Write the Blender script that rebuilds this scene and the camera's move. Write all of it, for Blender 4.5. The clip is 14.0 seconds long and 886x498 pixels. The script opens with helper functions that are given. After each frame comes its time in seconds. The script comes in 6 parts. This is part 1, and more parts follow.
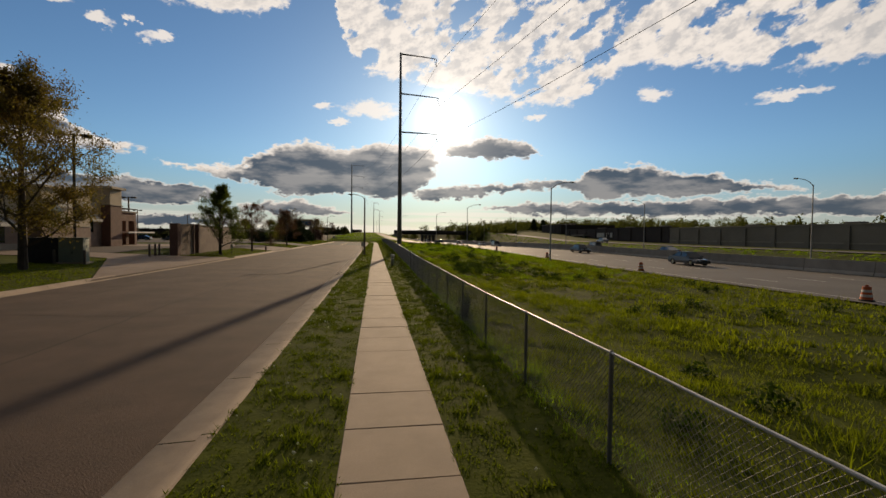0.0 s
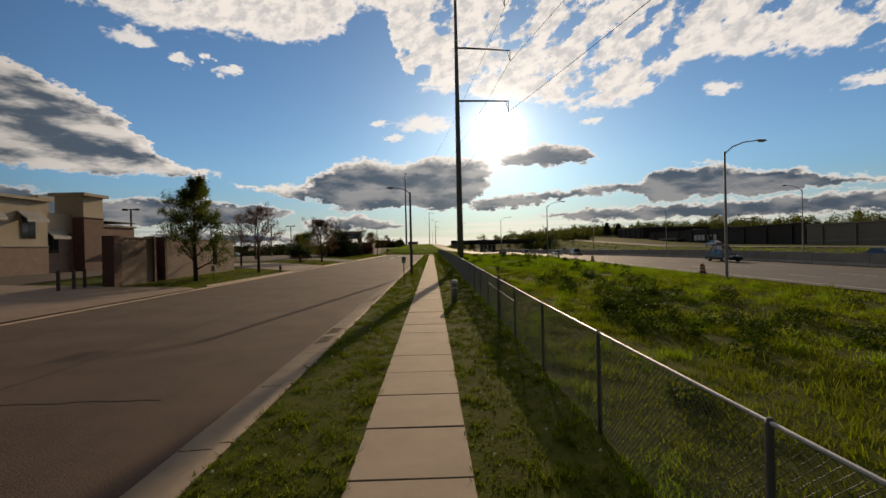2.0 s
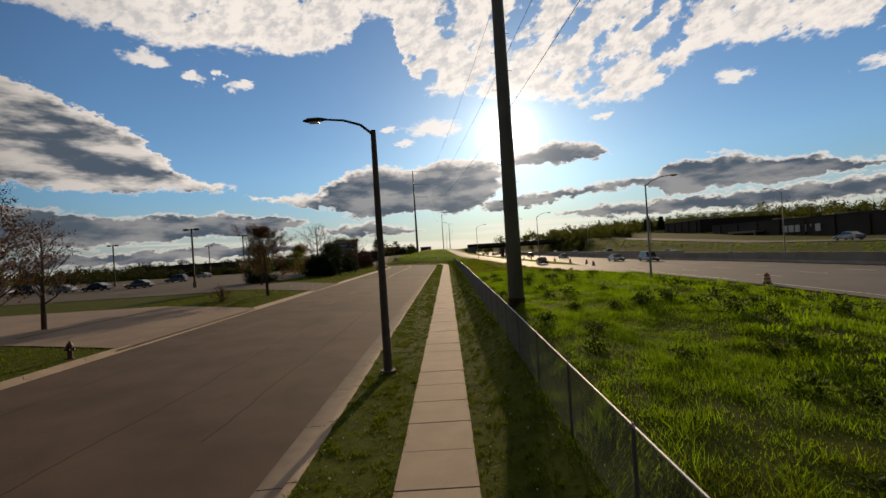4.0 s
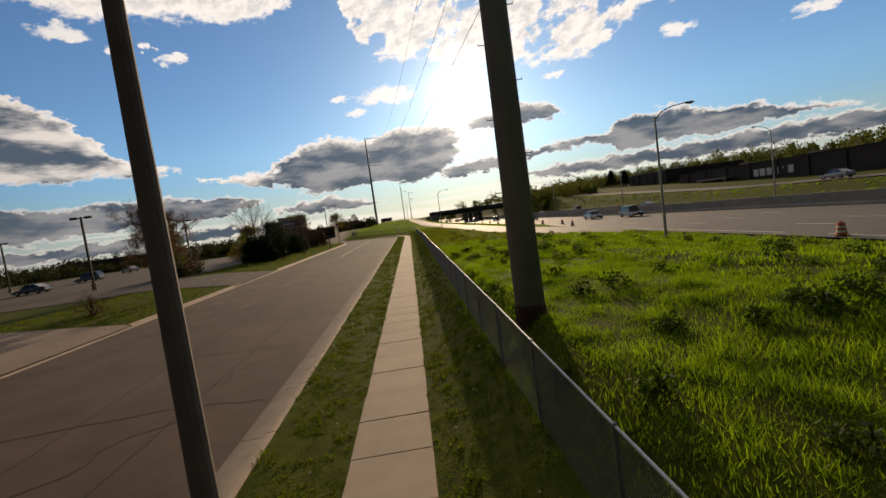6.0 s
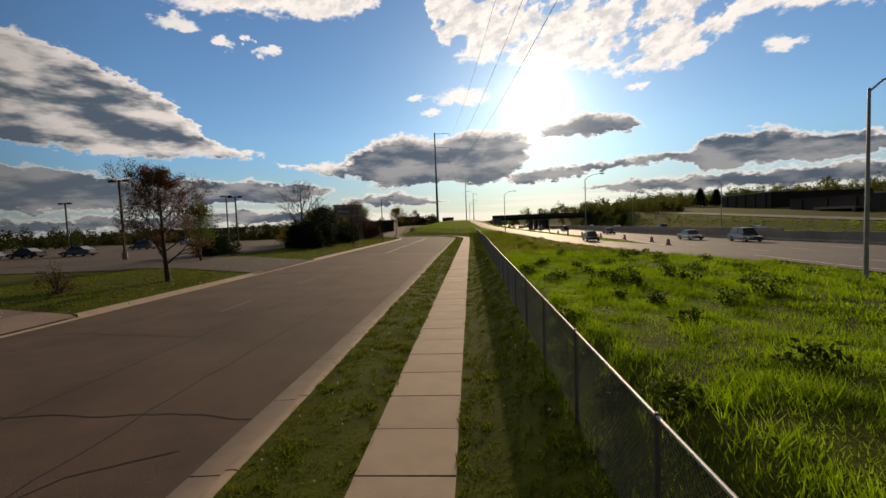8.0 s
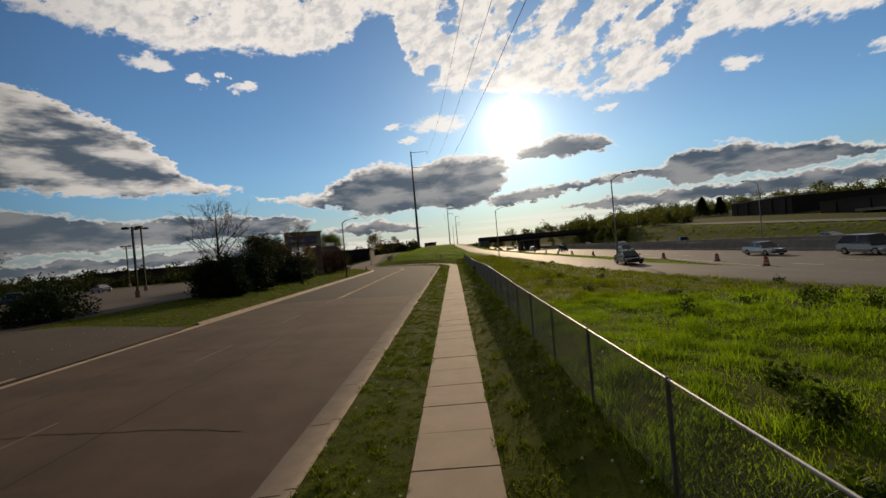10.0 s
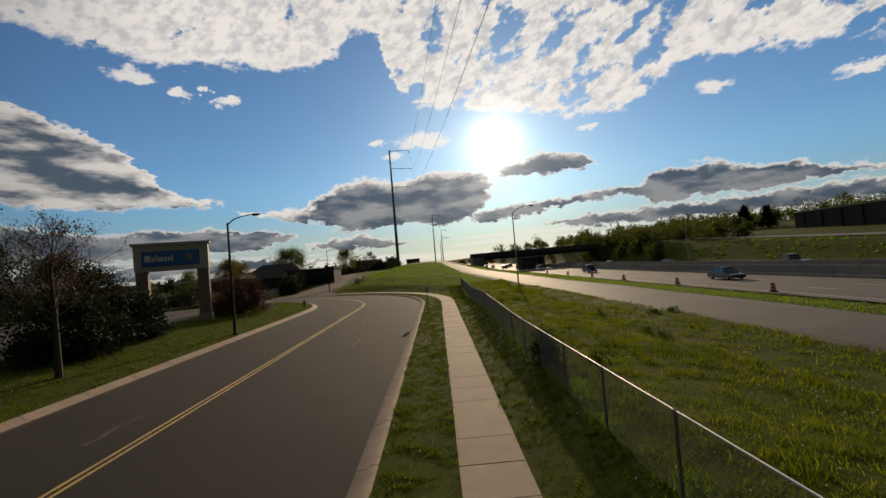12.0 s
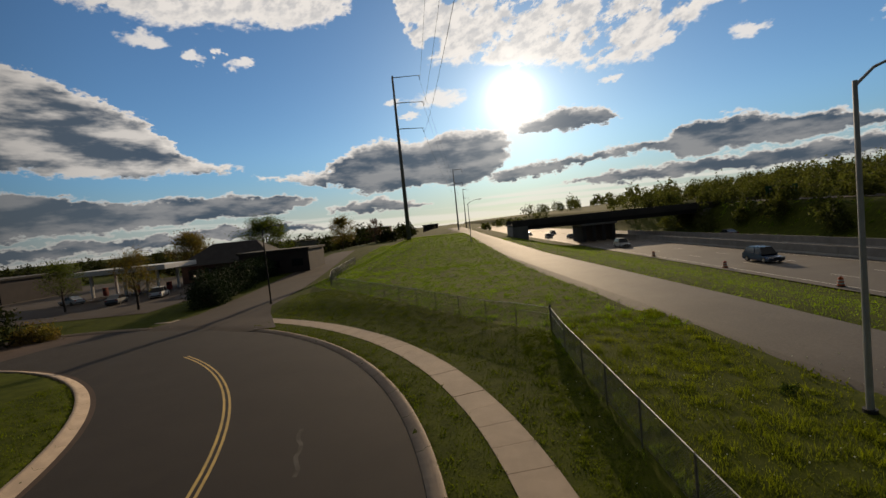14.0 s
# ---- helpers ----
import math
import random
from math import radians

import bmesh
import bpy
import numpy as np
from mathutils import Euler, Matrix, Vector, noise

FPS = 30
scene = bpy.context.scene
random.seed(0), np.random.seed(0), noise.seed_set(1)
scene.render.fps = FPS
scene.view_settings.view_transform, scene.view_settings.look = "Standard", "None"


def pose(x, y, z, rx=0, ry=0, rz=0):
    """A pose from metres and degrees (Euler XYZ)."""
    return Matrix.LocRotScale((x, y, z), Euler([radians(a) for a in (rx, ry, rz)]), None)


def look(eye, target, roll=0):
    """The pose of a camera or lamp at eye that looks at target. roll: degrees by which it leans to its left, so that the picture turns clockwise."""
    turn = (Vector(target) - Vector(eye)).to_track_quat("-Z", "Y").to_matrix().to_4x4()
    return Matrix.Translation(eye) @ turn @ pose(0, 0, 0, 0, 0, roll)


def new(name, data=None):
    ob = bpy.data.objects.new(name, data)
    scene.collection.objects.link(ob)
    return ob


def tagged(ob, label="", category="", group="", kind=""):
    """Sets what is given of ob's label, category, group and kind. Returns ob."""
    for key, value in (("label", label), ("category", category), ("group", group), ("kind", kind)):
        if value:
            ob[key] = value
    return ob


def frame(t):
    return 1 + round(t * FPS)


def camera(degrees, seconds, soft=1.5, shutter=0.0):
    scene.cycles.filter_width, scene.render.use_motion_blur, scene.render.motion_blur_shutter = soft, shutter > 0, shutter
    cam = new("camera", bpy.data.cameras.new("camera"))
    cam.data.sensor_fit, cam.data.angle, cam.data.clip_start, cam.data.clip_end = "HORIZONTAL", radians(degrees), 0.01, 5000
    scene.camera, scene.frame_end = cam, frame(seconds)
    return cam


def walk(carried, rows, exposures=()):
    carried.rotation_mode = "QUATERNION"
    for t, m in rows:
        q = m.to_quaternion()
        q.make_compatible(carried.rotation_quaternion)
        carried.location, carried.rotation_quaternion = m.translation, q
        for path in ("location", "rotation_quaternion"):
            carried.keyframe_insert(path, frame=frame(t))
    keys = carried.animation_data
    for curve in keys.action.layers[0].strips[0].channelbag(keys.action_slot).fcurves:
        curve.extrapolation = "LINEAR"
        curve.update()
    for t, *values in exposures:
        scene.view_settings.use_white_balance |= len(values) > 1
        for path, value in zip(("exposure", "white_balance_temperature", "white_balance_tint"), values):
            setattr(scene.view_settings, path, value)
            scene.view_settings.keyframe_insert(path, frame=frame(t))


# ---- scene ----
cam = camera(90.6, 14.0)
PATH = [
    (0.0, pose(0.44, 0.00, 2.96, 88.31, -0.61, -8.81)),
    (0.5, pose(0.51, 3.86, 2.73, 88.35, -1.07, -2.45)),
    (1.0, pose(0.60, 8.29, 2.66, 89.70, 2.09, -1.79)),
    (1.5, pose(0.82, 13.93, 2.80, 89.43, 2.83, -2.30)),
    (2.0, pose(1.08, 21.01, 2.76, 89.74, 1.25, -1.42)),
    (2.5, pose(1.17, 29.27, 2.90, 89.69, 0.12, 1.33)),
    (3.0, pose(0.99, 37.68, 3.33, 90.57, 0.89, 2.04)),
    (3.2, pose(0.86, 40.95, 3.55, 91.50, 5.75, 1.55)),
    (5.3, pose(1.92, 60.12, 4.42, 86.20, -0.70, -1.60)),
    (5.5, pose(1.82, 60.57, 4.37, 85.79, 2.70, -1.74)),
    (6.0, pose(1.67, 61.90, 4.19, 85.62, 7.81, -4.50)),
    (6.5, pose(1.79, 63.61, 4.15, 85.50, 5.30, -2.32)),
    (7.0, pose(1.95, 65.90, 4.01, 85.46, 2.17, 1.42)),
    (7.5, pose(2.02, 68.39, 3.90, 85.47, 0.05, 4.50)),
    (8.0, pose(1.86, 71.05, 3.69, 86.65, 2.16, 3.62)),
    (8.2, pose(1.83, 72.26, 3.66, 87.45, 4.10, 1.55)),
    (10.3, pose(0.85, 94.50, 3.76, 89.95, 5.35, 1.10)),
    (10.5, pose(0.70, 97.04, 3.66, 90.14, 6.00, 0.10)),
    (11.0, pose(0.26, 105.64, 4.00, 91.17, 7.28, -1.89)),
    (11.5, pose(0.11, 115.15, 4.30, 91.50, 4.90, -0.71)),
    (12.0, pose(-0.11, 125.72, 4.63, 91.65, 4.85, -0.79)),
    (12.5, pose(-0.43, 137.30, 5.18, 91.73, 5.62, -1.20)),
    (13.0, pose(-0.88, 149.20, 5.91, 91.50, 6.30, -1.06)),
    (13.5, pose(-1.33, 160.79, 6.61, 90.24, 4.52, 0.74)),
    (14.0, pose(-1.49, 171.56, 7.55, 86.78, 5.80, 1.68)),
]
walk(cam, PATH, [(0.0, -0.12, 7450, 15), (3.2, -0.13, 7280, 14.5), (5.5, 0.08, 7360, 16), (8.2, 0.05, 7300, 15.5), (10.5, -0.18, 7120, 13), (14.0, -0.20, 7060, 13)])

# ---- sky and sun ----
SUN_AZ, SUN_EL = 8.8, 14.6
sun_way = Vector((math.sin(radians(SUN_AZ)) * math.cos(radians(SUN_EL)), math.cos(radians(SUN_AZ)) * math.cos(radians(SUN_EL)), math.sin(radians(SUN_EL))))
sun_data = bpy.data.lights.new("sun", "SUN")
sun_data.energy, sun_data.angle, sun_data.color = 3.5, radians(0.6), (1.0, 0.80, 0.55)
sun = new("sun", sun_data)
sun.matrix_world = look(sun_way * 100, (0, 0, 0))


class Nodes:
    """Short hand for building node trees."""

    def __init__(self, tree):
        self.tree = tree

    def add(self, kind, **values):
        n = self.tree.nodes.new(kind)
        for key, v in values.items():
            n.inputs[key.replace("_", " ")].default_value = v
        return n

    def link(self, a, b):
        self.tree.links.new(a, b)

    def put(self, v, socket):
        if isinstance(v, bpy.types.NodeSocket):
            self.tree.links.new(v, socket)
        else:
            socket.default_value = v

    def math(self, op, a, b=0.0, c=0.0):
        n = self.tree.nodes.new("ShaderNodeMath")
        n.operation = op
        for k, v in enumerate((a, b, c)):
            self.put(v, n.inputs[k])
        return n.outputs[0]

    def step(self, v, lo, hi, a=0.0, b=1.0):
        n = self.tree.nodes.new("ShaderNodeMapRange")
        n.interpolation_type = "SMOOTHSTEP"
        for k, x in enumerate((v, lo, hi, a, b)):
            self.put(x, n.inputs[k])
        return n.outputs[0]

    def mix(self, f, a, b, how="MIX"):
        n = self.tree.nodes.new("ShaderNodeMix")
        n.data_type, n.blend_type = "RGBA", how
        self.put(f, n.inputs[0])
        self.put(a, n.inputs[6])
        self.put(b, n.inputs[7])
        return n.outputs[2]

    def vec(self, x, y, z=0.0):
        n = self.tree.nodes.new("ShaderNodeCombineXYZ")
        for k, v in enumerate((x, y, z)):
            self.put(v, n.inputs[k])
        return n.outputs[0]

    def noise(self, v, scale, detail=4.0, rough=0.55):
        n = self.add("ShaderNodeTexNoise", Scale=scale, Detail=detail, Roughness=rough)
        if v is not None:
            self.link(v, n.inputs["Vector"])
        return n.outputs["Fac"]


def make_sky():
    world = bpy.data.worlds.new("sky")
    scene.world = world
    world.use_nodes = True
    k = Nodes(world.node_tree)
    world.node_tree.nodes.clear()
    sky = k.add("ShaderNodeTexSky")
    sky.sky_type, sky.sun_disc = "NISHITA", False
    sky.sun_elevation, sky.sun_rotation = radians(SUN_EL), radians(SUN_AZ)
    sky.altitude, sky.air_density, sky.dust_density, sky.ozone_density = 200, 1.0, 0.3, 2.0
    co = k.add("ShaderNodeTexCoord")
    sep = k.add("ShaderNodeSeparateXYZ")
    k.link(co.outputs["Generated"], sep.inputs[0])
    x, y, z = sep.outputs
    az = k.math("MULTIPLY", k.math("ARCTAN2", x, y), 57.2958)
    el = k.math("MULTIPLY", k.math("ARCSINE", z), 57.2958)
    zz = k.math("MAXIMUM", k.math("ADD", z, 0.10), 0.02)
    plane = k.vec(k.math("DIVIDE", x, zz), k.math("DIVIDE", y, zz), 0.0)
    # uneven edges: the directions are shifted a little before the clouds are looked up
    base = k.vec(k.math("MULTIPLY", az, 0.22), k.math("MULTIPLY", el, 0.40), 3.7)

    def shift(scale, amount, detail, seed):
        n = k.add("ShaderNodeTexNoise", Scale=scale, Detail=detail, Roughness=0.6)
        v = k.add("ShaderNodeVectorMath")
        v.operation = "ADD"
        k.link(base, v.inputs[0])
        v.inputs[1].default_value = (seed, seed * 0.7, 0)
        k.link(v.outputs[0], n.inputs["Vector"])
        return k.math("MULTIPLY", k.math("SUBTRACT", n.outputs["Fac"], 0.5), amount)

    az_w = k.math("ADD", az, k.math("ADD", shift(1.0, 4.0, 3, 1.3), shift(4.5, 2.6, 5, 9.1)))
    el_w = k.math("ADD", el, k.math("ADD", shift(1.3, 1.9, 3, 5.2), shift(4.2, 1.7, 5, 2.4)))
    n_shape = k.noise(k.vec(k.math("MULTIPLY", az, 0.16), k.math("MULTIPLY", el, 0.50), 7.9), 1.0, 5, 0.55)
    leaning = k.vec(k.math("MULTIPLY", az, 0.20), k.math("ADD", k.math("MULTIPLY", el, 0.30), k.math("MULTIPLY", az, -0.07)), 1.9)
    n_high = k.noise(leaning, 1.15, 8, 0.60)
    n_lump = k.noise(leaning, 2.6, 7, 0.62)
    n_wide = k.noise(plane, 1.1, 3, 0.5)

    def curve(points):
        """A height over the azimuth, in degrees, smooth through points."""
        n = k.add("ShaderNodeFloatCurve")
        line = n.mapping.curves[0]
        flat = [((u + 70) / 140, v / 40) for u, v in points]
        for i, (u, v) in enumerate(flat):
            if i < 2:
                line.points[i].location = (u, v)
            else:
                line.points.new(u, v)
        n.mapping.extend = "HORIZONTAL"
        n.mapping.update()
        k.put(k.math("MULTIPLY", k.math("ADD", az_w, 70.0), 1 / 140), n.inputs["Value"])
        return k.math("MULTIPLY", n.outputs[0], 40.0)

    def bank(top, foot, rim=0.42):
        """How deep a direction lies in a bank of cloud between two heights, and the same for its dark body."""
        ends = k.math("MINIMUM", k.math("MULTIPLY", k.math("SUBTRACT", az_w, top[0][0]), 0.4), k.math("MULTIPLY", k.math("SUBTRACT", top[-1][0], az_w), 0.4))
        up = k.math("SUBTRACT", curve(top), el_w)
        down = k.math("SUBTRACT", el_w, curve(foot))
        edge = k.math("MINIMUM", k.math("MINIMUM", up, down), ends)
        body = k.math("MINIMUM", k.math("MINIMUM", k.math("MULTIPLY", up, rim), k.math("MULTIPLY", down, 1.5)), ends)
        return edge, body

    edge = body = None
    for top, foot, rim_up in ((((-66, 19), (-48, 19.0), (-43.8, 18.2), (-38.6, 16.1), (-34.5, 14.2), (-32, 11.5), (-29.5, 9.9), (-25.5, 8.9)), ((-66, 9.2), (-48, 8.9), (-40, 8.2), (-32, 8.3), (-25.5, 8.5)), 0.45),
                      (((-66, 7.4), (-48, 7.2), (-42.9, 6.7), (-39.3, 6.0), (-33.6, 5.8), (-23.4, 5.8), (-17.5, 4.8)), ((-66, 2.3), (-38, 2.6), (-29.8, 3.1), (-22.2, 3.3), (-17.5, 4.3)), 1.1),
                      (((-66, 1.9), (-40, 2.0), (-28, 2.4), (-19, 1.9), (-12, 1.4)), ((-66, 0.3), (-35, 0.5), (-20, 0.9), (-12, 1.0)), 1.3),
                      (((-24.5, 7.9), (-16.8, 8.2), (-14.6, 9.8), (-8.9, 11.5), (-4.5, 10.9), (0, 11.8), (5.9, 11.2), (8, 9.0)), ((-24.5, 7.3), (-15.6, 6.2), (-10.8, 4.8), (-5, 5.0), (1.7, 4.8), (6, 6.0), (8, 8.0)), 0.42),
                      (((8.8, 10.9), (13.3, 12.7), (15.1, 12.8), (21.5, 10.8)), ((8.8, 10.4), (16.3, 9.8), (21.5, 10.4)), 0.6),
                      (((4.3, 5.8), (7.7, 6.5), (11.3, 6.7), (17, 7.0), (22.4, 7.4), (25.5, 7.3), (26.9, 8.4), (29.8, 8.7), (35.2, 8.1), (40, 7.3), (43.3, 6.2), (48.5, 5.5)), ((4.3, 5.0), (8.3, 4.6), (17, 5.6), (25.4, 5.7), (27.2, 4.8), (32.3, 4.7), (39.8, 4.7), (44, 4.9), (48.5, 5.1)), 0.8),
                      (((13, 3.7), (23.4, 4.4), (34.9, 4.5), (46.3, 4.6), (66, 4.7)), ((13, 3.3), (16.7, 2.9), (29.3, 2.6), (66, 2.2)), 1.0),
                      (((-16.5, 3.4), (-10.9, 4.4), (-5.9, 3.7), (-2.5, 3.1)), ((-16.5, 3.0), (-9.6, 2.3), (-2.5, 2.7)), 0.8)):
        e, d = bank(top, foot, rim_up)
        edge = e if edge is None else k.math("MAXIMUM", edge, e)
        body = d if body is None else k.math("MAXIMUM", body, d)
    streak = k.math("SUBTRACT", k.noise(k.vec(k.math("MULTIPLY", az, 0.03), k.math("MULTIPLY", el, 0.9), 9.1), 1.0, 5, 0.55), k.step(el, 0.5, 6.0, 0.42, 0.72))
    low = k.math("MAXIMUM", k.step(edge, -0.08, 0.34), k.step(streak, 0.0, 0.12, 0.0, 0.55))
    core = k.math("MULTIPLY", k.step(body, 0.02, 0.55), k.step(n_shape, 0.40, 0.62, 1.0, k.math("MAXIMUM", k.step(az, -34.0, -22.0, 0.18, 0.72), k.step(el, 7.0, 9.0, 0.75, 0.0))))
    far = k.step(k.math("ABSOLUTE", k.math("SUBTRACT", az, SUN_AZ)), 34.0, 62.0)
    rim = k.mix(far, (0.94, 0.92, 0.88, 1), (0.62, 0.61, 0.59, 1))
    low_colour = k.mix(core, rim, k.mix(far, (0.055, 0.085, 0.13, 1), (0.09, 0.12, 0.155, 1)))
    # the broken sheet overhead: nearly whole on the town side, in lumps with blue gaps about the sun
    border = curve(((-66, 27), (-43.4, 24.8), (-37, 24.0), (-31.4, 23.3), (-24, 23.9), (-14.8, 24.2), (-10.4, 26.5), (-7, 28.5), (-4.7, 25), (-0.8, 19.8), (8, 18.3), (15, 17.0), (20.6, 16.0), (26.4, 16.5), (31, 19.4), (37.7, 18.6), (47.6, 16.8), (66, 16)))
    into = k.math("SUBTRACT", k.math("ADD", el_w, k.math("MULTIPLY", k.math("SUBTRACT", n_lump, 0.5), 3.0)), border)
    gaps = k.math("ADD", k.math("MULTIPLY", k.math("SUBTRACT", k.step(az, -14.0, -2.0, 0.68, 0.58), n_high), 1.5), k.math("MULTIPLY", k.math("SUBTRACT", n_wide, 0.47), 0.30))
    sheet = k.math("MULTIPLY", k.step(into, -0.2, 0.9), k.step(k.math("ADD", gaps, k.step(into, 0.0, 6.0, 0.02, -0.02)), -0.03, 0.08))
    puffs = None
    for a0, e0, ra, re in ((-33.8, 22.0, 2.6, 0.9), (-29.2, 20.7, 1.5, 0.6), (-23.8, 20.4, 1.4, 0.7), (-26.5, 21.4, 0.7, 0.4), (-6.7, 15.8, 1.2, 0.7), (-0.6, 15.7, 4.2, 1.1), (-4.2, 13.9, 1.3, 0.4), (34.4, 16.4, 2.1, 0.8), (47.0, 14.4, 3.4, 0.5), (20.5, 14.9, 1.6, 0.5)):
        da = k.math("DIVIDE", k.math("SUBTRACT", az_w, a0), ra)
        de = k.math("DIVIDE", k.math("SUBTRACT", el_w, e0), re)
        d = k.math("SUBTRACT", 1.1, k.math("ADD", k.math("MULTIPLY", da, da), k.math("MULTIPLY", de, de)))
        puffs = d if puffs is None else k.math("MAXIMUM", puffs, d)
    puffs = k.step(k.math("ADD", puffs, k.math("MULTIPLY", k.math("SUBTRACT", n_lump, 0.5), 1.6)), 0.0, 0.9, 0.0, 0.9)
    high = k.math("MAXIMUM", sheet, puffs)
    shade = k.math("MULTIPLY", k.step(n_lump, 0.40, 0.64), k.step(into, 0.3, 2.5))
    high_colour = k.mix(shade, k.mix(far, (0.95, 0.94, 0.91, 1), (0.52, 0.53, 0.54, 1)), k.mix(far, (0.62, 0.64, 0.66, 1), (0.36, 0.39, 0.42, 1)))
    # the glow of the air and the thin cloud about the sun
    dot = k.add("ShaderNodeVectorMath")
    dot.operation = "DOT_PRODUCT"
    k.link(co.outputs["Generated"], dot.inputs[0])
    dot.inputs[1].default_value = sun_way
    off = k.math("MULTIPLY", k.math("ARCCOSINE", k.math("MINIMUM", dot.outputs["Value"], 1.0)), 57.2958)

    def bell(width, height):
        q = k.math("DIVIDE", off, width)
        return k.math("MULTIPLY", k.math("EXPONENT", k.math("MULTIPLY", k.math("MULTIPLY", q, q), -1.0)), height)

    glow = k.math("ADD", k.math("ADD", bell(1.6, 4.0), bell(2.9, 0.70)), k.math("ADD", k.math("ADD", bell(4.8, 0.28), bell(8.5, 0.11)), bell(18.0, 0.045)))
    depth = k.step(el, 0.0, 11.0, 0.62, 1.0)
    blue = k.mix(1.0, k.mix(1.0, sky.outputs[0], (0.053, 0.083, 0.110, 1), "MULTIPLY"), k.vec(depth, depth, depth), "MULTIPLY")
    haze = k.mix(k.step(el, 0.0, 8.0, k.step(far, 0.0, 1.0, 0.60, 0.75), 0.0), blue, k.mix(far, (0.56, 0.59, 0.61, 1), (0.25, 0.31, 0.37, 1)))
    c = k.mix(k.math("MULTIPLY", high, 0.93), haze, high_colour)
    c = k.mix(k.math("MULTIPLY", low, 0.96), c, low_colour)
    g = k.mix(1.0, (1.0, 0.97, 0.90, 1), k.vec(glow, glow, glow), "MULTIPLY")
    dim = k.step(off, 42.0, 80.0, 1.0, 0.18)
    c = k.mix(1.0, c, k.vec(dim, dim, dim), "MULTIPLY")
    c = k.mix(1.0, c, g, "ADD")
    back = k.add("ShaderNodeBackground", Strength=1.0)
    k.link(c, back.inputs[0])
    out = k.add("ShaderNodeOutputWorld")
    k.link(back.outputs[0], out.inputs[0])


make_sky()
scene.view_settings.exposure = 0.0

# ---- materials ----


def surface(name, colour, second=None, rough=0.8, scale=6.0, fine=60.0, bump=0.15, metal=0.0, spread=0.5, stain=0.0, vary=0.0, spec=0.5, leaf=0.0, glow=0.0, speck=0.55):
    """A material with two scales of variation in world metres. second: the other colour of the broad variation; vary: how far single pieces differ; leaf: the light that comes through."""
    m = bpy.data.materials.new(name)
    m.use_nodes = True
    k = Nodes(m.node_tree)
    bsdf, out = m.node_tree.nodes["Principled BSDF"], m.node_tree.nodes["Material Output"]
    geo = k.add("ShaderNodeNewGeometry").outputs["Position"]
    second = second or tuple(c * 0.72 for c in colour)
    broad = k.step(k.noise(geo, scale, 5, 0.6), 0.5 - spread * 0.5, 0.5 + spread * 0.5)
    grain = k.noise(geo, fine, 3, 0.6)
    c = k.mix(broad, (*second, 1), (*colour, 1))
    c = k.mix(speck, c, k.mix(1.0, c, k.mix(grain, (0.55, 0.55, 0.55, 1), (1.45, 1.45, 1.45, 1)), "MULTIPLY"))
    if stain:
        s = k.step(k.noise(geo, scale * 0.17, 4, 0.65), 0.45, 0.7, 0.0, stain)
        c = k.mix(s, c, (*[v * 0.45 for v in colour], 1))
    if vary:
        info = k.add("ShaderNodeObjectInfo").outputs["Random"]
        isle = k.add("ShaderNodeNewGeometry").outputs["Random Per Island"]
        r = k.math("FRACT", k.math("ADD", info, isle))
        c = k.mix(1.0, c, k.mix(r, (1 - vary, 1 - vary, 1 - vary, 1), (1 + vary, 1 + vary, 1 + vary, 1)), "MULTIPLY")
    k.link(c, bsdf.inputs["Base Color"])
    bsdf.inputs["Roughness"].default_value, bsdf.inputs["Metallic"].default_value = rough, metal
    bsdf.inputs["Specular IOR Level"].default_value = spec
    if bump:
        b = k.add("ShaderNodeBump", Strength=bump, Distance=0.02)
        k.link(grain, b.inputs["Height"])
        k.link(b.outputs[0], bsdf.inputs["Normal"])
    if glow:
        bsdf.inputs["Emission Color"].default_value, bsdf.inputs["Emission Strength"].default_value = (*colour, 1), glow
    if leaf:
        t = k.add("ShaderNodeBsdfTranslucent")
        k.link(k.mix(1.0, c, (1.15, 1.25, 0.6, 1), "MULTIPLY"), t.inputs[0])
        s = k.add("ShaderNodeMixShader", Fac=leaf)
        k.link(bsdf.outputs[0], s.inputs[1])
        k.link(t.outputs[0], s.inputs[2])
        k.link(s.outputs[0], out.inputs[0])
    return m


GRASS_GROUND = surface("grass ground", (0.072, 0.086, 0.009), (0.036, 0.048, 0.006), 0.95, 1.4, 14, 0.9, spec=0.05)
FIELD_GRASS = surface("long grass", (0.235, 0.345, 0.019), (0.105, 0.165, 0.012), 0.65, 0.7, 4.0, 0, leaf=0.55, vary=0.35, spec=0.2)
LAWN_GRASS = surface("mown grass", (0.145, 0.178, 0.015), (0.060, 0.080, 0.009), 0.75, 2.6, 9.0, 0, leaf=0.45, vary=0.35, spec=0.12)
DULL_GRASS = surface("rough field grass", (0.19, 0.215, 0.015), (0.085, 0.105, 0.010), 0.65, 0.5, 3.0, 0, leaf=0.5, vary=0.4, spec=0.2)
WEED = surface("broad weeds", (0.05, 0.082, 0.014), (0.026, 0.044, 0.009), 0.7, 2.0, 12, 0, leaf=0.3, vary=0.3, spec=0.08)
SEED = surface("dandelion clocks", (0.75, 0.75, 0.70), None, 0.9, 8, 60, 0, leaf=0.3)
DIRT = surface("dry soil", (0.14, 0.10, 0.065), (0.09, 0.065, 0.04), 0.95, 2, 30, 0.6)
ASPHALT = surface("asphalt", (0.094, 0.061, 0.044), (0.060, 0.040, 0.030), 0.9, 0.45, 42, 0.5, stain=0.55, spec=0.25, speck=1.0)
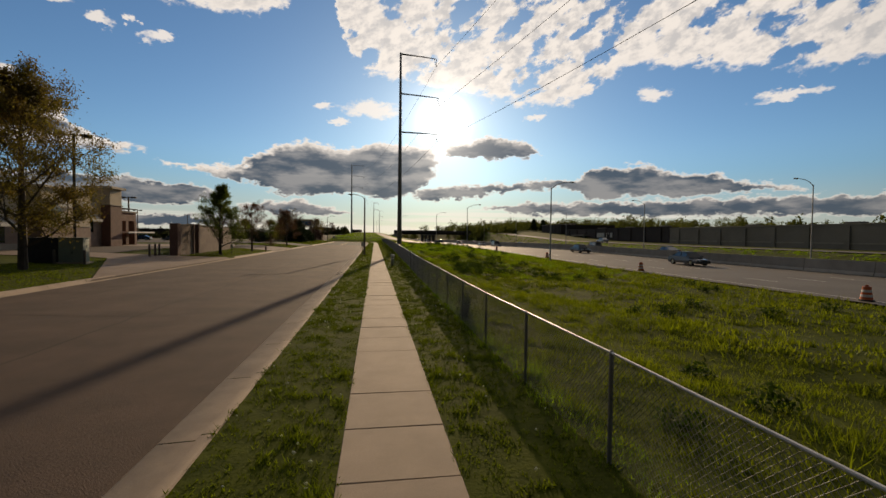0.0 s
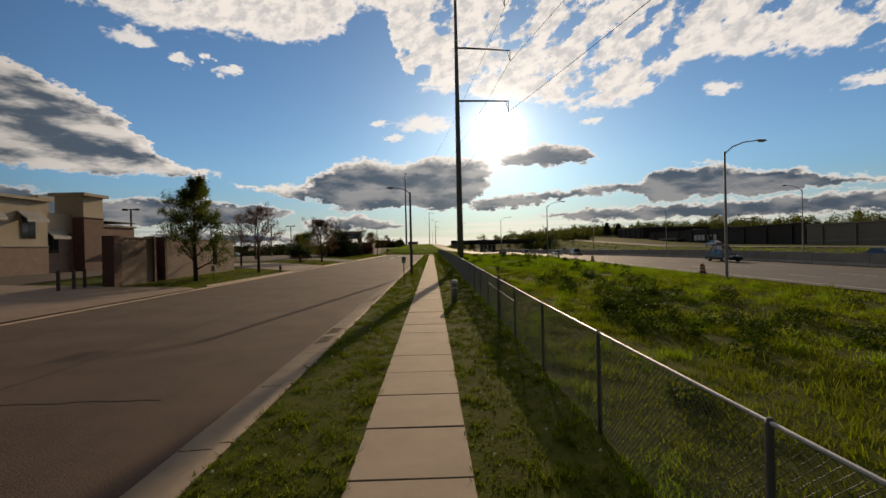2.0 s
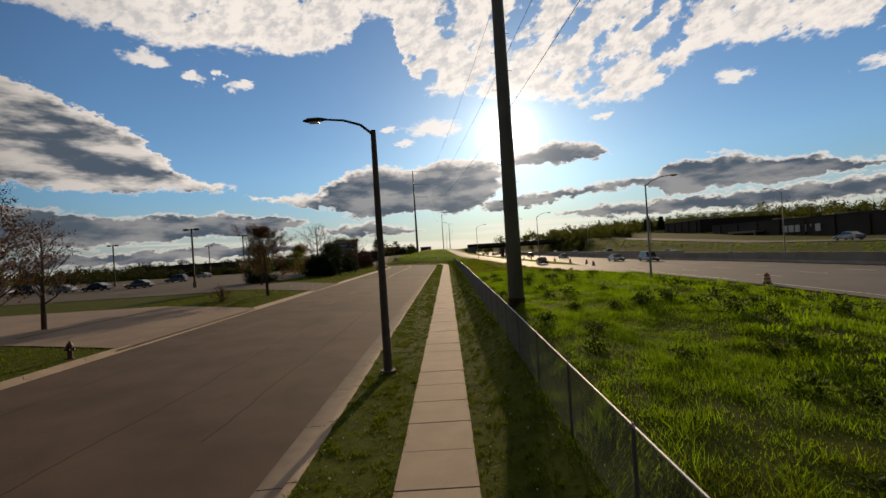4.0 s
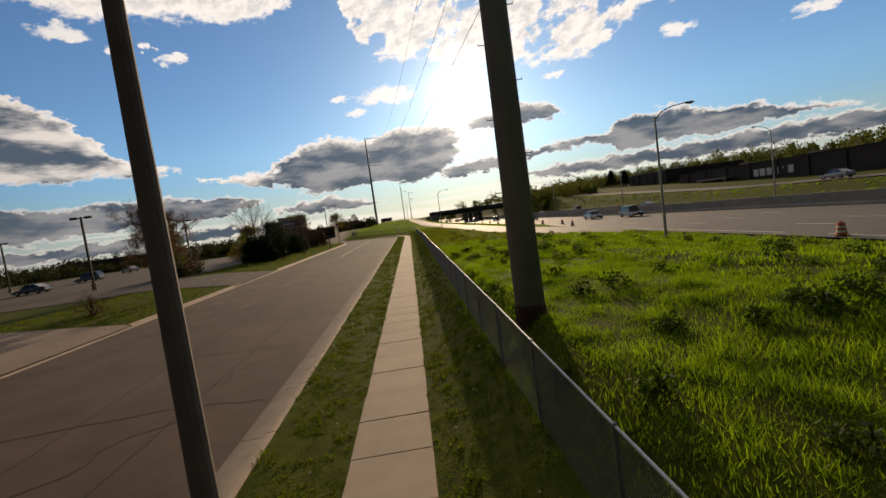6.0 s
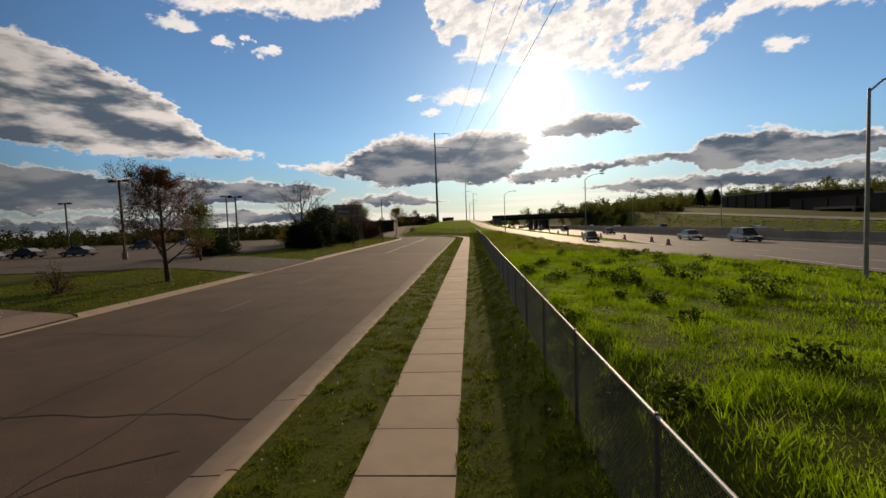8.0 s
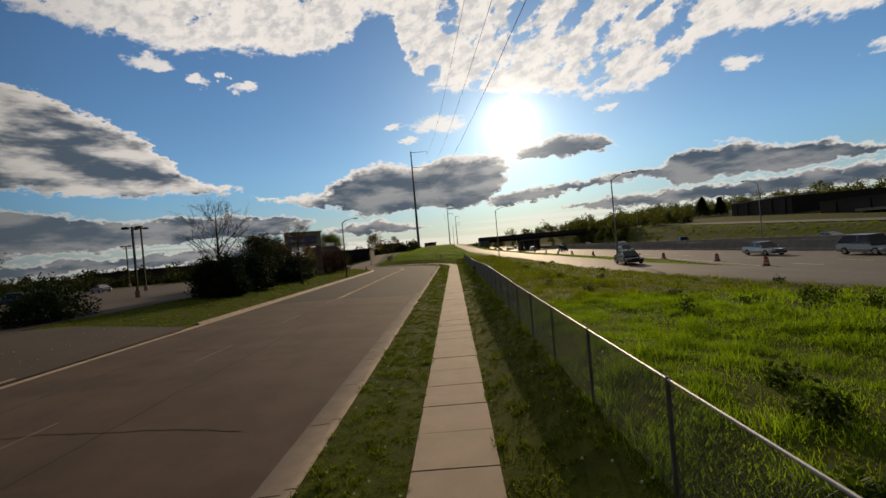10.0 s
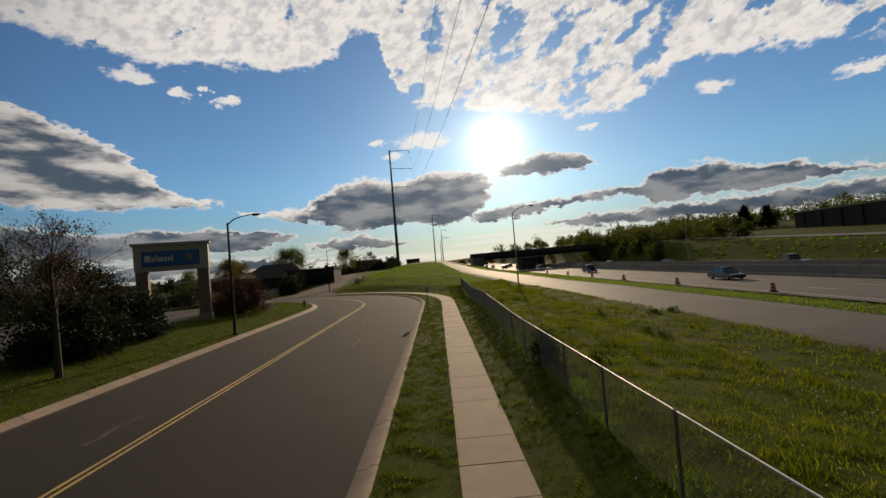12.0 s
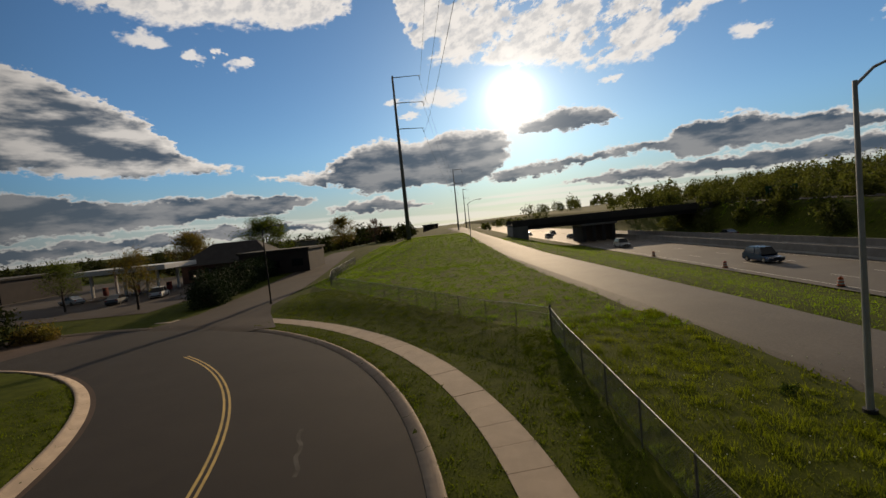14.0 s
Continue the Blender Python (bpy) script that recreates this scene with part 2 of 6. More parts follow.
ROAD_GREY = surface("worn highway concrete", (0.125, 0.108, 0.09), (0.095, 0.083, 0.07), 0.75, 0.25, 9, 0.35, stain=0.4, spec=0.28, speck=1.0)
LOT_GREY = surface("parking lot asphalt", (0.068, 0.052, 0.041), (0.050, 0.038, 0.031), 0.9, 0.3, 30, 0.3, spec=0.25)
TAR = surface("crack sealant", (0.026, 0.022, 0.019), (0.04, 0.033, 0.027), 0.9, 5, 40, 0.2, spec=0.2)
CONCRETE = surface("pavement concrete", (0.36, 0.275, 0.20), (0.295, 0.228, 0.165), 0.85, 1.3, 90, 0.3, stain=0.15, vary=0.05)
KERB = surface("kerb concrete", (0.40, 0.305, 0.22), (0.30, 0.23, 0.17), 0.88, 1.6, 70, 0.4, stain=0.2, vary=0.06)
PAVING = surface("brown drive paving", (0.215, 0.155, 0.115), (0.16, 0.115, 0.088), 0.9, 0.6, 30, 0.4, stain=0.3)
JOINT = surface("joint dirt", (0.055, 0.048, 0.035), None, 0.95, 6, 60, 0.3)
BARRIER = surface("barrier concrete", (0.33, 0.31, 0.28), (0.24, 0.225, 0.205), 0.85, 0.7, 20, 0.3, stain=0.3, vary=0.08)
PAINT_Y = surface("worn yellow paint", (0.60, 0.40, 0.09), (0.38, 0.27, 0.09), 0.7, 1.2, 30, 0.2)
FADED = surface("faded lane paint", (0.115, 0.095, 0.075), (0.09, 0.073, 0.058), 0.8, 2.0, 30, 0.2)
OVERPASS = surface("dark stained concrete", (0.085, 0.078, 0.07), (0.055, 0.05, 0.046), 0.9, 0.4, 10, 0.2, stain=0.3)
PAINT_W = surface("worn white paint", (0.62, 0.60, 0.55), (0.40, 0.38, 0.35), 0.7, 1.2, 30, 0.2)
GALV = surface("galvanised steel", (0.50, 0.50, 0.49), (0.38, 0.38, 0.375), 0.5, 3, 60, 0.05, metal=0.3)
WIRE_MESH = surface("fence wire", (0.26, 0.26, 0.25), (0.18, 0.18, 0.17), 0.6, 3, 60, 0, metal=0.4)
POST_STEEL = surface("fence post steel", (0.20, 0.20, 0.195), (0.13, 0.13, 0.125), 0.55, 3, 60, 0.05, metal=0.4)
POLE_STEEL = surface("grey painted steel pole", (0.27, 0.28, 0.285), (0.20, 0.21, 0.215), 0.6, 0.8, 40, 0.1, stain=0.2)
DARK_STEEL = surface("dark bronze steel", (0.045, 0.042, 0.04), (0.03, 0.028, 0.027), 0.65, 3, 60, 0.05, spec=0.2)
WOOD_POLE = surface("weathered pole", (0.145, 0.12, 0.098), (0.10, 0.083, 0.07), 0.85, 2, 40, 0.4)
CABLE = surface("cable", (0.03, 0.03, 0.03), None, 0.6, 5, 40, 0)
BARK = surface("bark", (0.085, 0.065, 0.05), (0.05, 0.038, 0.03), 0.95, 4, 45, 0.8)
LEAF_GREEN = surface("fresh green leaves", (0.11, 0.135, 0.03), (0.06, 0.08, 0.02), 0.6, 0.6, 5, 0, leaf=0.5, vary=0.35, spec=0.12)
LEAF_OLIVE = surface("olive young leaves", (0.15, 0.13, 0.042), (0.135, 0.08, 0.032), 0.6, 0.6, 5, 0, leaf=0.5, vary=0.35, spec=0.12)
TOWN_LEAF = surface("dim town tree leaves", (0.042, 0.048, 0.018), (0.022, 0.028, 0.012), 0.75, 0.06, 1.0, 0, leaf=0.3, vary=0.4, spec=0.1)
LEAF_RED = surface("reddish young leaves", (0.15, 0.075, 0.055), (0.09, 0.045, 0.034), 0.6, 0.8, 5, 0, leaf=0.3, vary=0.35, spec=0.12)
LEAF_PURPLE = surface("dark purple leaves", (0.06, 0.024, 0.022), (0.03, 0.015, 0.014), 0.6, 0.8, 5, 0, leaf=0.25, vary=0.35, spec=0.12)
LEAF_DARK = surface("dark evergreen needles", (0.024, 0.04, 0.016), (0.014, 0.026, 0.011), 0.7, 0.8, 5, 0, leaf=0.15, vary=0.3, spec=0.12)
WOODS_LEAF = surface("far wood leaves", (0.12, 0.125, 0.042), (0.065, 0.075, 0.028), 0.75, 0.06, 1.0, 0, leaf=0.45, vary=0.4, spec=0.12)
BRICK_TAN = surface("tan brick", (0.30, 0.215, 0.165), (0.23, 0.16, 0.125), 0.85, 1.5, 12, 0.4, vary=0.12)
BRICK_RED = surface("red brown brick", (0.19, 0.105, 0.08), (0.14, 0.08, 0.062), 0.85, 1.5, 12, 0.4)
STUCCO = surface("cream stucco", (0.53, 0.45, 0.33), (0.45, 0.38, 0.28), 0.9, 0.6, 40, 0.2)
STONE_PALE = surface("pale block", (0.42, 0.37, 0.29), (0.33, 0.29, 0.23), 0.9, 1.0, 20, 0.3)
DARK_WALL = surface("dark brown store wall", (0.055, 0.04, 0.035), (0.04, 0.03, 0.027), 0.8, 0.3, 6, 0.2)
TAN_WALL = surface("tan store wall", (0.30, 0.265, 0.22), (0.24, 0.215, 0.18), 0.85, 0.25, 6, 0.2)
ROOFING = surface("roof membrane", (0.16, 0.155, 0.15), None, 0.85, 0.5, 10, 0.2)
SHINGLE = surface("dark shingle roof", (0.05, 0.045, 0.042), None, 0.9, 0.8, 8, 0.4)
WHITE = surface("white paint", (0.75, 0.74, 0.71), (0.66, 0.65, 0.62), 0.5, 1.5, 40, 0.05)
CREAM = surface("cream sign cladding", (0.58, 0.51, 0.38), (0.50, 0.44, 0.33), 0.7, 0.8, 30, 0.1)
BLUE_SIGN = surface("blue sign face", (0.035, 0.16, 0.36), (0.03, 0.14, 0.32), 0.4, 1, 30, 0)
SIGN_YELLOW = surface("yellow sign mark", (0.75, 0.45, 0.05), None, 0.5, 1, 30, 0)
SIGN_GREEN = surface("green road sign", (0.015, 0.12, 0.07), None, 0.5, 1, 30, 0)
ORANGE = surface("orange plastic", (0.62, 0.13, 0.03), (0.5, 0.10, 0.025), 0.5, 2, 30, 0.05)
RED_PAINT = surface("red paint", (0.28, 0.03, 0.02), None, 0.5, 2, 30, 0.05)
RUBBER = surface("black rubber", (0.022, 0.022, 0.022), None, 0.8, 5, 60, 0.1)
BLACK = surface("black plastic", (0.02, 0.02, 0.02), None, 0.5, 5, 60, 0)
CHROME = surface("bright metal", (0.6, 0.6, 0.6), None, 0.25, 5, 60, 0, metal=1.0)
BOX_GREEN = surface("pale green cabinet paint", (0.22, 0.25, 0.19), (0.17, 0.19, 0.15), 0.6, 2, 40, 0.1)
LENS = surface("white lamp lens", (0.8, 0.8, 0.78), None, 0.2, 5, 60, 0)
LENS_RED = surface("red lamp lens", (0.4, 0.02, 0.02), None, 0.25, 5, 60, 0)
AWNING_W = surface("pale awning cloth", (0.62, 0.60, 0.55), None, 0.85, 3, 60, 0.1)
AWNING_D = surface("grey awning cloth", (0.17, 0.17, 0.17), None, 0.85, 3, 60, 0.1)


def glass(name, colour, rough=0.05):
    m = surface(name, colour, colour, rough, 1, 5, 0, spec=0.9)
    return m


GLASS = glass("dark window glass", (0.02, 0.024, 0.028))
CAR_PAINT = {n: surface(n + " car paint", c, c, 0.25, 1, 40, 0, metal=0.2, spec=0.7) for n, c in
             (("white", (0.72, 0.72, 0.71)), ("silver", (0.42, 0.43, 0.44)), ("black", (0.02, 0.021, 0.023)), ("grey", (0.12, 0.125, 0.13)), ("red", (0.25, 0.03, 0.025)), ("blue", (0.04, 0.07, 0.13)))}

# ---- building helpers ----


def finish(bm, name, material, parent=None, smooth=False):
    me = bpy.data.meshes.new(name)
    bm.to_mesh(me)
    bm.free()
    me.materials.append(material)
    if smooth:
        me.polygons.foreach_set("use_smooth", [True] * len(me.polygons))
    ob = new(name, me)
    ob.parent = parent
    return ob


def part(name, bm, material, parent, label="", smooth=False):
    ob = finish(bm, name, material, parent, smooth)
    return tagged(ob, label)


def thing(name, x, y, z, turn=0.0, label="", category="", group="", kind=""):
    ob = new(name)
    ob.empty_display_size = 0.2
    ob.matrix_world = pose(x, y, z, 0, 0, turn)
    return tagged(ob, label, category, group, kind)


def from_arrays(name, verts, faces, material, parent=None, smooth=False):
    """A mesh from number arrays: verts (n, 3), faces (m, 3 or 4)."""
    me = bpy.data.meshes.new(name)
    verts, faces = np.asarray(verts, np.float32), np.asarray(faces, np.int32)
    me.vertices.add(len(verts))
    me.vertices.foreach_set("co", verts.ravel())
    me.loops.add(faces.size)
    me.loops.foreach_set("vertex_index", faces.ravel())
    me.polygons.add(len(faces))
    me.polygons.foreach_set("loop_start", np.arange(0, faces.size, faces.shape[1], dtype=np.int32))
    me.update(calc_edges=True)
    me.validate()
    if smooth:
        me.polygons.foreach_set("use_smooth", [True] * len(me.polygons))
    me.materials.append(material)
    ob = new(name, me)
    ob.parent = parent
    return ob


def box(bm, x0, x1, y0, y1, z0, z1, bevel=0.0):
    vs = [bm.verts.new((x, y, z)) for x in (x0, x1) for y in (y0, y1) for z in (z0, z1)]
    fs = [bm.faces.new([vs[i] for i in q]) for q in ((0, 1, 3, 2), (4, 6, 7, 5), (0, 4, 5, 1), (2, 3, 7, 6), (0, 2, 6, 4), (1, 5, 7, 3))]
    if bevel:
        bmesh.ops.bevel(bm, geom=list({e for f in fs for e in f.edges}), offset=bevel, segments=2, affect="EDGES")
    return bm


def cuboid(*a, bevel=0.0):
    return box(bmesh.new(), *a, bevel=bevel)


def tube(bm, points, radii, sides=8, caps=True):
    """A bent tapered tube through points."""
    rings = []
    pts = [Vector(p) for p in points]
    for i, p in enumerate(pts):
        d = (pts[min(i + 1, len(pts) - 1)] - pts[max(i - 1, 0)]).normalized()
        a = d.orthogonal().normalized() if abs(d.z) < 0.99 else Vector((1, 0, 0))
        a = (a - d * a.dot(d)).normalized()
        b = d.cross(a)
        r = radii[i] if isinstance(radii, (list, tuple)) else radii
        rings.append([bm.verts.new(p + (a * math.cos(2 * math.pi * k / sides) + b * math.sin(2 * math.pi * k / sides)) * r) for k in range(sides)])
    for q, w in zip(rings, rings[1:]):
        for k in range(sides):
            bm.faces.new((q[k], q[(k + 1) % sides], w[(k + 1) % sides], w[k]))
    if caps:
        bm.faces.new(rings[0][::-1])
        bm.faces.new(rings[-1])
    return bm


def rod(*points, r=0.03, sides=8):
    return tube(bmesh.new(), points, r if isinstance(r, (list, tuple)) else [r] * len(points), sides)


def prism(outline, y0, y1):
    """An outline in x and z, drawn out along y."""
    bm = bmesh.new()
    a = [bm.verts.new((x, y0, z)) for x, z in outline]
    b = [bm.verts.new((x, y1, z)) for x, z in outline]
    n = len(a)
    for i in range(n):
        bm.faces.new((a[i], b[i], b[(i + 1) % n], a[(i + 1) % n]))
    bm.faces.new(a[::-1])
    bm.faces.new(b)
    bmesh.ops.recalc_face_normals(bm, faces=bm.faces)
    return bm


# ---- the lie of the land ----
BEND = (-41.5, 176.5)          # centre of the road's bend
EDGE_R, EDGE_L = -2.62, -15.3   # the road's edges before the bend


def across(x, y):
    """Where a place lies across the road: x before the bend, and the same measure round it."""
    x, y = np.asarray(x, float), np.asarray(y, float)
    r = np.hypot(x - BEND[0], y - BEND[1])
    turned = np.where(x > BEND[0], BEND[0] + r, BEND[0] + (y - BEND[1]))
    return np.where(y > BEND[1], np.where(turned < BEND[0] + 3, -999.0, turned), x)


def smooth_step(v, lo, hi):
    t = np.clip((v - lo) / (hi - lo), 0, 1)
    return t * t * (3 - 2 * t)


def fence_foot(y):
    return np.interp(y, [-60, 5, 12, 24, 30, 36, 47, 72, 108, 122, 146, 162, 172, 197], [0.05, 0.1, 0.03, 0.08, 0.11, 0.17, 0.3, 0.55, 0.6, 0.75, 0.4, 0.55, 0.25, 0.6])


def highway_level(y):
    return np.interp(y, [-3000, 40, 60, 85, 110, 140, 185, 230, 290, 420, 3000], [0, 0, 0.1, 0.3, 0.15, -0.2, -0.45, -0.6, -0.8, -1.5, -2])


def highway_edge(y):
    return np.interp(y, [100, 122, 146, 3000], [23.5, 24.2, 27.6, 27.6])


def ramp_edge(y):
    return np.interp(y, [60, 104, 116, 141, 154, 164, 178, 186, 198, 241, 300, 360, 600], [23.6, 22.8, 19.9, 16.0, 15.4, 14.4, 13.6, 12.2, 11.2, 6.2, 0.5, -4, -20])


def ramp_level(y):
    return np.interp(y, [60, 104, 140, 185, 240, 300, 360, 600], [0.2, 0.15, 0.1, 0.5, 1.5, 3.6, 5.4, 6])


def bank_level(y):
    return np.interp(y, [-500, 0, 100, 150, 240, 320, 500], [0.8, 1.0, 1.2, 1.5, 4.8, 6.3, 7.5])


def land(x, y):
    """The height of the ground."""
    x, y = np.asarray(x, float), np.asarray(y, float)
    u = across(x, y)
    # road bed and left side
    left = 0.28 + np.clip(np.interp(y, [45, 75], [0.02, 0.09]) * (EDGE_L - 0.5 - u), 0, 0.6)
    z = np.where(u < EDGE_L - np.where(y > 174, 0.62, 0.44), left, np.where(u < EDGE_R + 0.60, -0.26 + np.clip((EDGE_R - u) / 12.8, 0, 1) * 0.3, -0.025))
    z = np.where((u < -900), 0.85, z)
    # rise to the fence, then the field
    ff = fence_foot(y)
    wide = np.interp(y, [172, 188], [3.4, 7.5])
    z = np.where(u > 1.6, -0.02 + (ff + 0.02) * smooth_step(u, 1.6, wide), z)
    crest = np.interp(y, [-60, 25, 55, 68, 76, 90, 110, 140, 190], [0.0, -0.05, 0.55, 1.35, 1.45, 1.1, 0.75, 0.55, 0.7])
    near = ff + (crest - ff) * smooth_step(x, 3.5, 4.6)
    # bumps and a shallow hollow
    near = near + 0.12 * np.sin(x * 0.9 + y * 0.35) * smooth_step(x, 5, 8) - 0.25 * smooth_step(x, 6, 10) * np.interp(y, [10, 25, 35, 50], [0, 1, 1, 0])
    hw = highway_level(y)
    rim = np.where(y < 104, hw, ramp_level(y)) - 0.06
    edge = np.where(y < 104, 23.4, ramp_edge(y) - 0.15)
    z_field = near + (rim - near) * smooth_step(x, edge - 12, edge - 0.6)
    z_field = np.where(x > edge, rim - 0.12, z_field)
    far_ramp = ramp_edge(y) + 5.8
    side = highway_edge(y)
    z_field = np.where((y > 104) & (x > far_ramp), (ramp_level(y) - 0.06) + (hw - ramp_level(y)) * smooth_step(x, far_ramp, np.maximum(far_ramp + 3, side - 0.1)), z_field)
    z_field = np.where(x > side + 0.1, hw - 0.18, z_field)
    bank = bank_level(y)
    z_field = np.where(x > 56.2, hw - 0.05 + (bank - hw) * smooth_step(x, 57, 66), z_field)
    z_field = np.where(x > 78, bank + np.clip(x - 78, 0, 70) * np.interp(y, [100, 200, 300], [0.0, 0.045, 0.06]), z_field)
    use_field = (x > 3.45) & (u > 3.45)
    z = np.where(use_field, z_field, z)
    # the mound that carries the ramp and the second tall pole
    hill = np.interp(y, [202, 240, 292, 360, 600], [0, 1.5, 4.4, 5.4, 6])
    m = hill * smooth_step(x, -30, -13) * (x < ramp_edge(y) + 0.3) * (y > 200)
    lawn = smooth_step(u, 1.6, 8.0)
    z = np.where((y > 200) & (u > 1.6) & (x < ramp_edge(y)), -0.02 + lawn * (0.52 * (1 - smooth_step(y, 200, 232)) + m), z)
    lane = smooth_step(y, 219, 310) * 3.0 * smooth_step(x, -70, -30)
    z = np.where((y > 218) & (x < -13), np.maximum(z, lane + 0.0), z)
    return z


def land_at(x, y):
    return float(land(x, y))

# ---- ground, roads, pavement ----


def grid_lines(*stretches):
    out = []
    for a, b, step in stretches:
        out += list(np.arange(a, b - step * 0.4, step))
    return np.array(out + [stretches[-1][1]])


def make_ground():
    xs = grid_lines((-3000, -400, 520), (-400, -100, 30), (-100, -46, 4), (-46, -32, 0.8), (-32, -17.6, 0.4), (-17.6, -16.4, 0.6), (-16.4, -14.8, 0.2), (-14.8, -3.2, 0.8), (-3.2, -1.6, 0.2), (-1.6, 6.4, 0.4), (6.4, 28.8, 0.8), (28.8, 56, 3.4), (56, 80, 2), (80, 200, 12), (200, 3000, 400))
    ys = grid_lines((-1500, -60, 240), (-60, -8, 8), (-8, 160, 1.6), (160, 234, 0.4), (234, 320, 4), (320, 600, 28), (600, 3400, 400))
    gx, gy = np.meshgrid(xs, ys)
    gz = land(gx, gy)
    n, m = len(ys), len(xs)
    idx = np.arange(n * m).reshape(n, m)
    faces = np.stack([idx[:-1, :-1], idx[:-1, 1:], idx[1:, 1:], idx[1:, :-1]], -1).reshape(-1, 4)
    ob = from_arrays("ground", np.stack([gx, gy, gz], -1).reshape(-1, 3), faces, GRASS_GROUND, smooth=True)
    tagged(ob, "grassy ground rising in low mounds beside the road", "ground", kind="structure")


def along(s, u):
    """A place s metres along the road and u across it; round the bend after s = 172."""
    if s <= BEND[1]:
        return u, s
    r = u - BEND[0]
    a = (s - BEND[1]) / 39.0
    if a < math.pi / 2:
        return BEND[0] + r * math.cos(a), BEND[1] + r * math.sin(a)
    return BEND[0] - (s - BEND[1] - 39.0 * math.pi / 2), BEND[1] + r


def strip(name, profile, s0, s1, material, parent=None, step=1.5, closed=False):
    """A profile of (u, z) swept along the road."""
    cuts = [s0 + (s1 - s0) * i / max(1, round((s1 - s0) / step)) for i in range(max(1, round((s1 - s0) / step)) + 1)]
    vs, fs, n = [], [], len(profile)
    for s in cuts:
        for u, z in profile:
            vs.append((*along(s, u), z))
    for i in range(len(cuts) - 1):
        for k in range(n if closed else n - 1):
            a, b = i * n + k, i * n + (k + 1) % n
            fs.append((a, a + n, b + n, b))
    ob = from_arrays(name, vs, fs, material, parent)
    return ob


def flat_strip(name, rows, material, parent=None):
    """A surface from rows of (left point, right point), each (x, y, z)."""
    vs = [p for row in rows for p in row]
    w = len(rows[0])
    fs = [(i * w + k, i * w + k + 1, (i + 1) * w + k + 1, (i + 1) * w + k) for i in range(len(rows) - 1) for k in range(w - 1)]
    return from_arrays(name, vs, fs, material, parent)


ROAD_END = 177.5 + 39 * math.pi / 2 + 60


def crown(u):
    return -0.135 + 0.28 * (EDGE_R - u) / 12.8 + 0.06 * (1 - ((u + 8.96) / 6.34) ** 2)


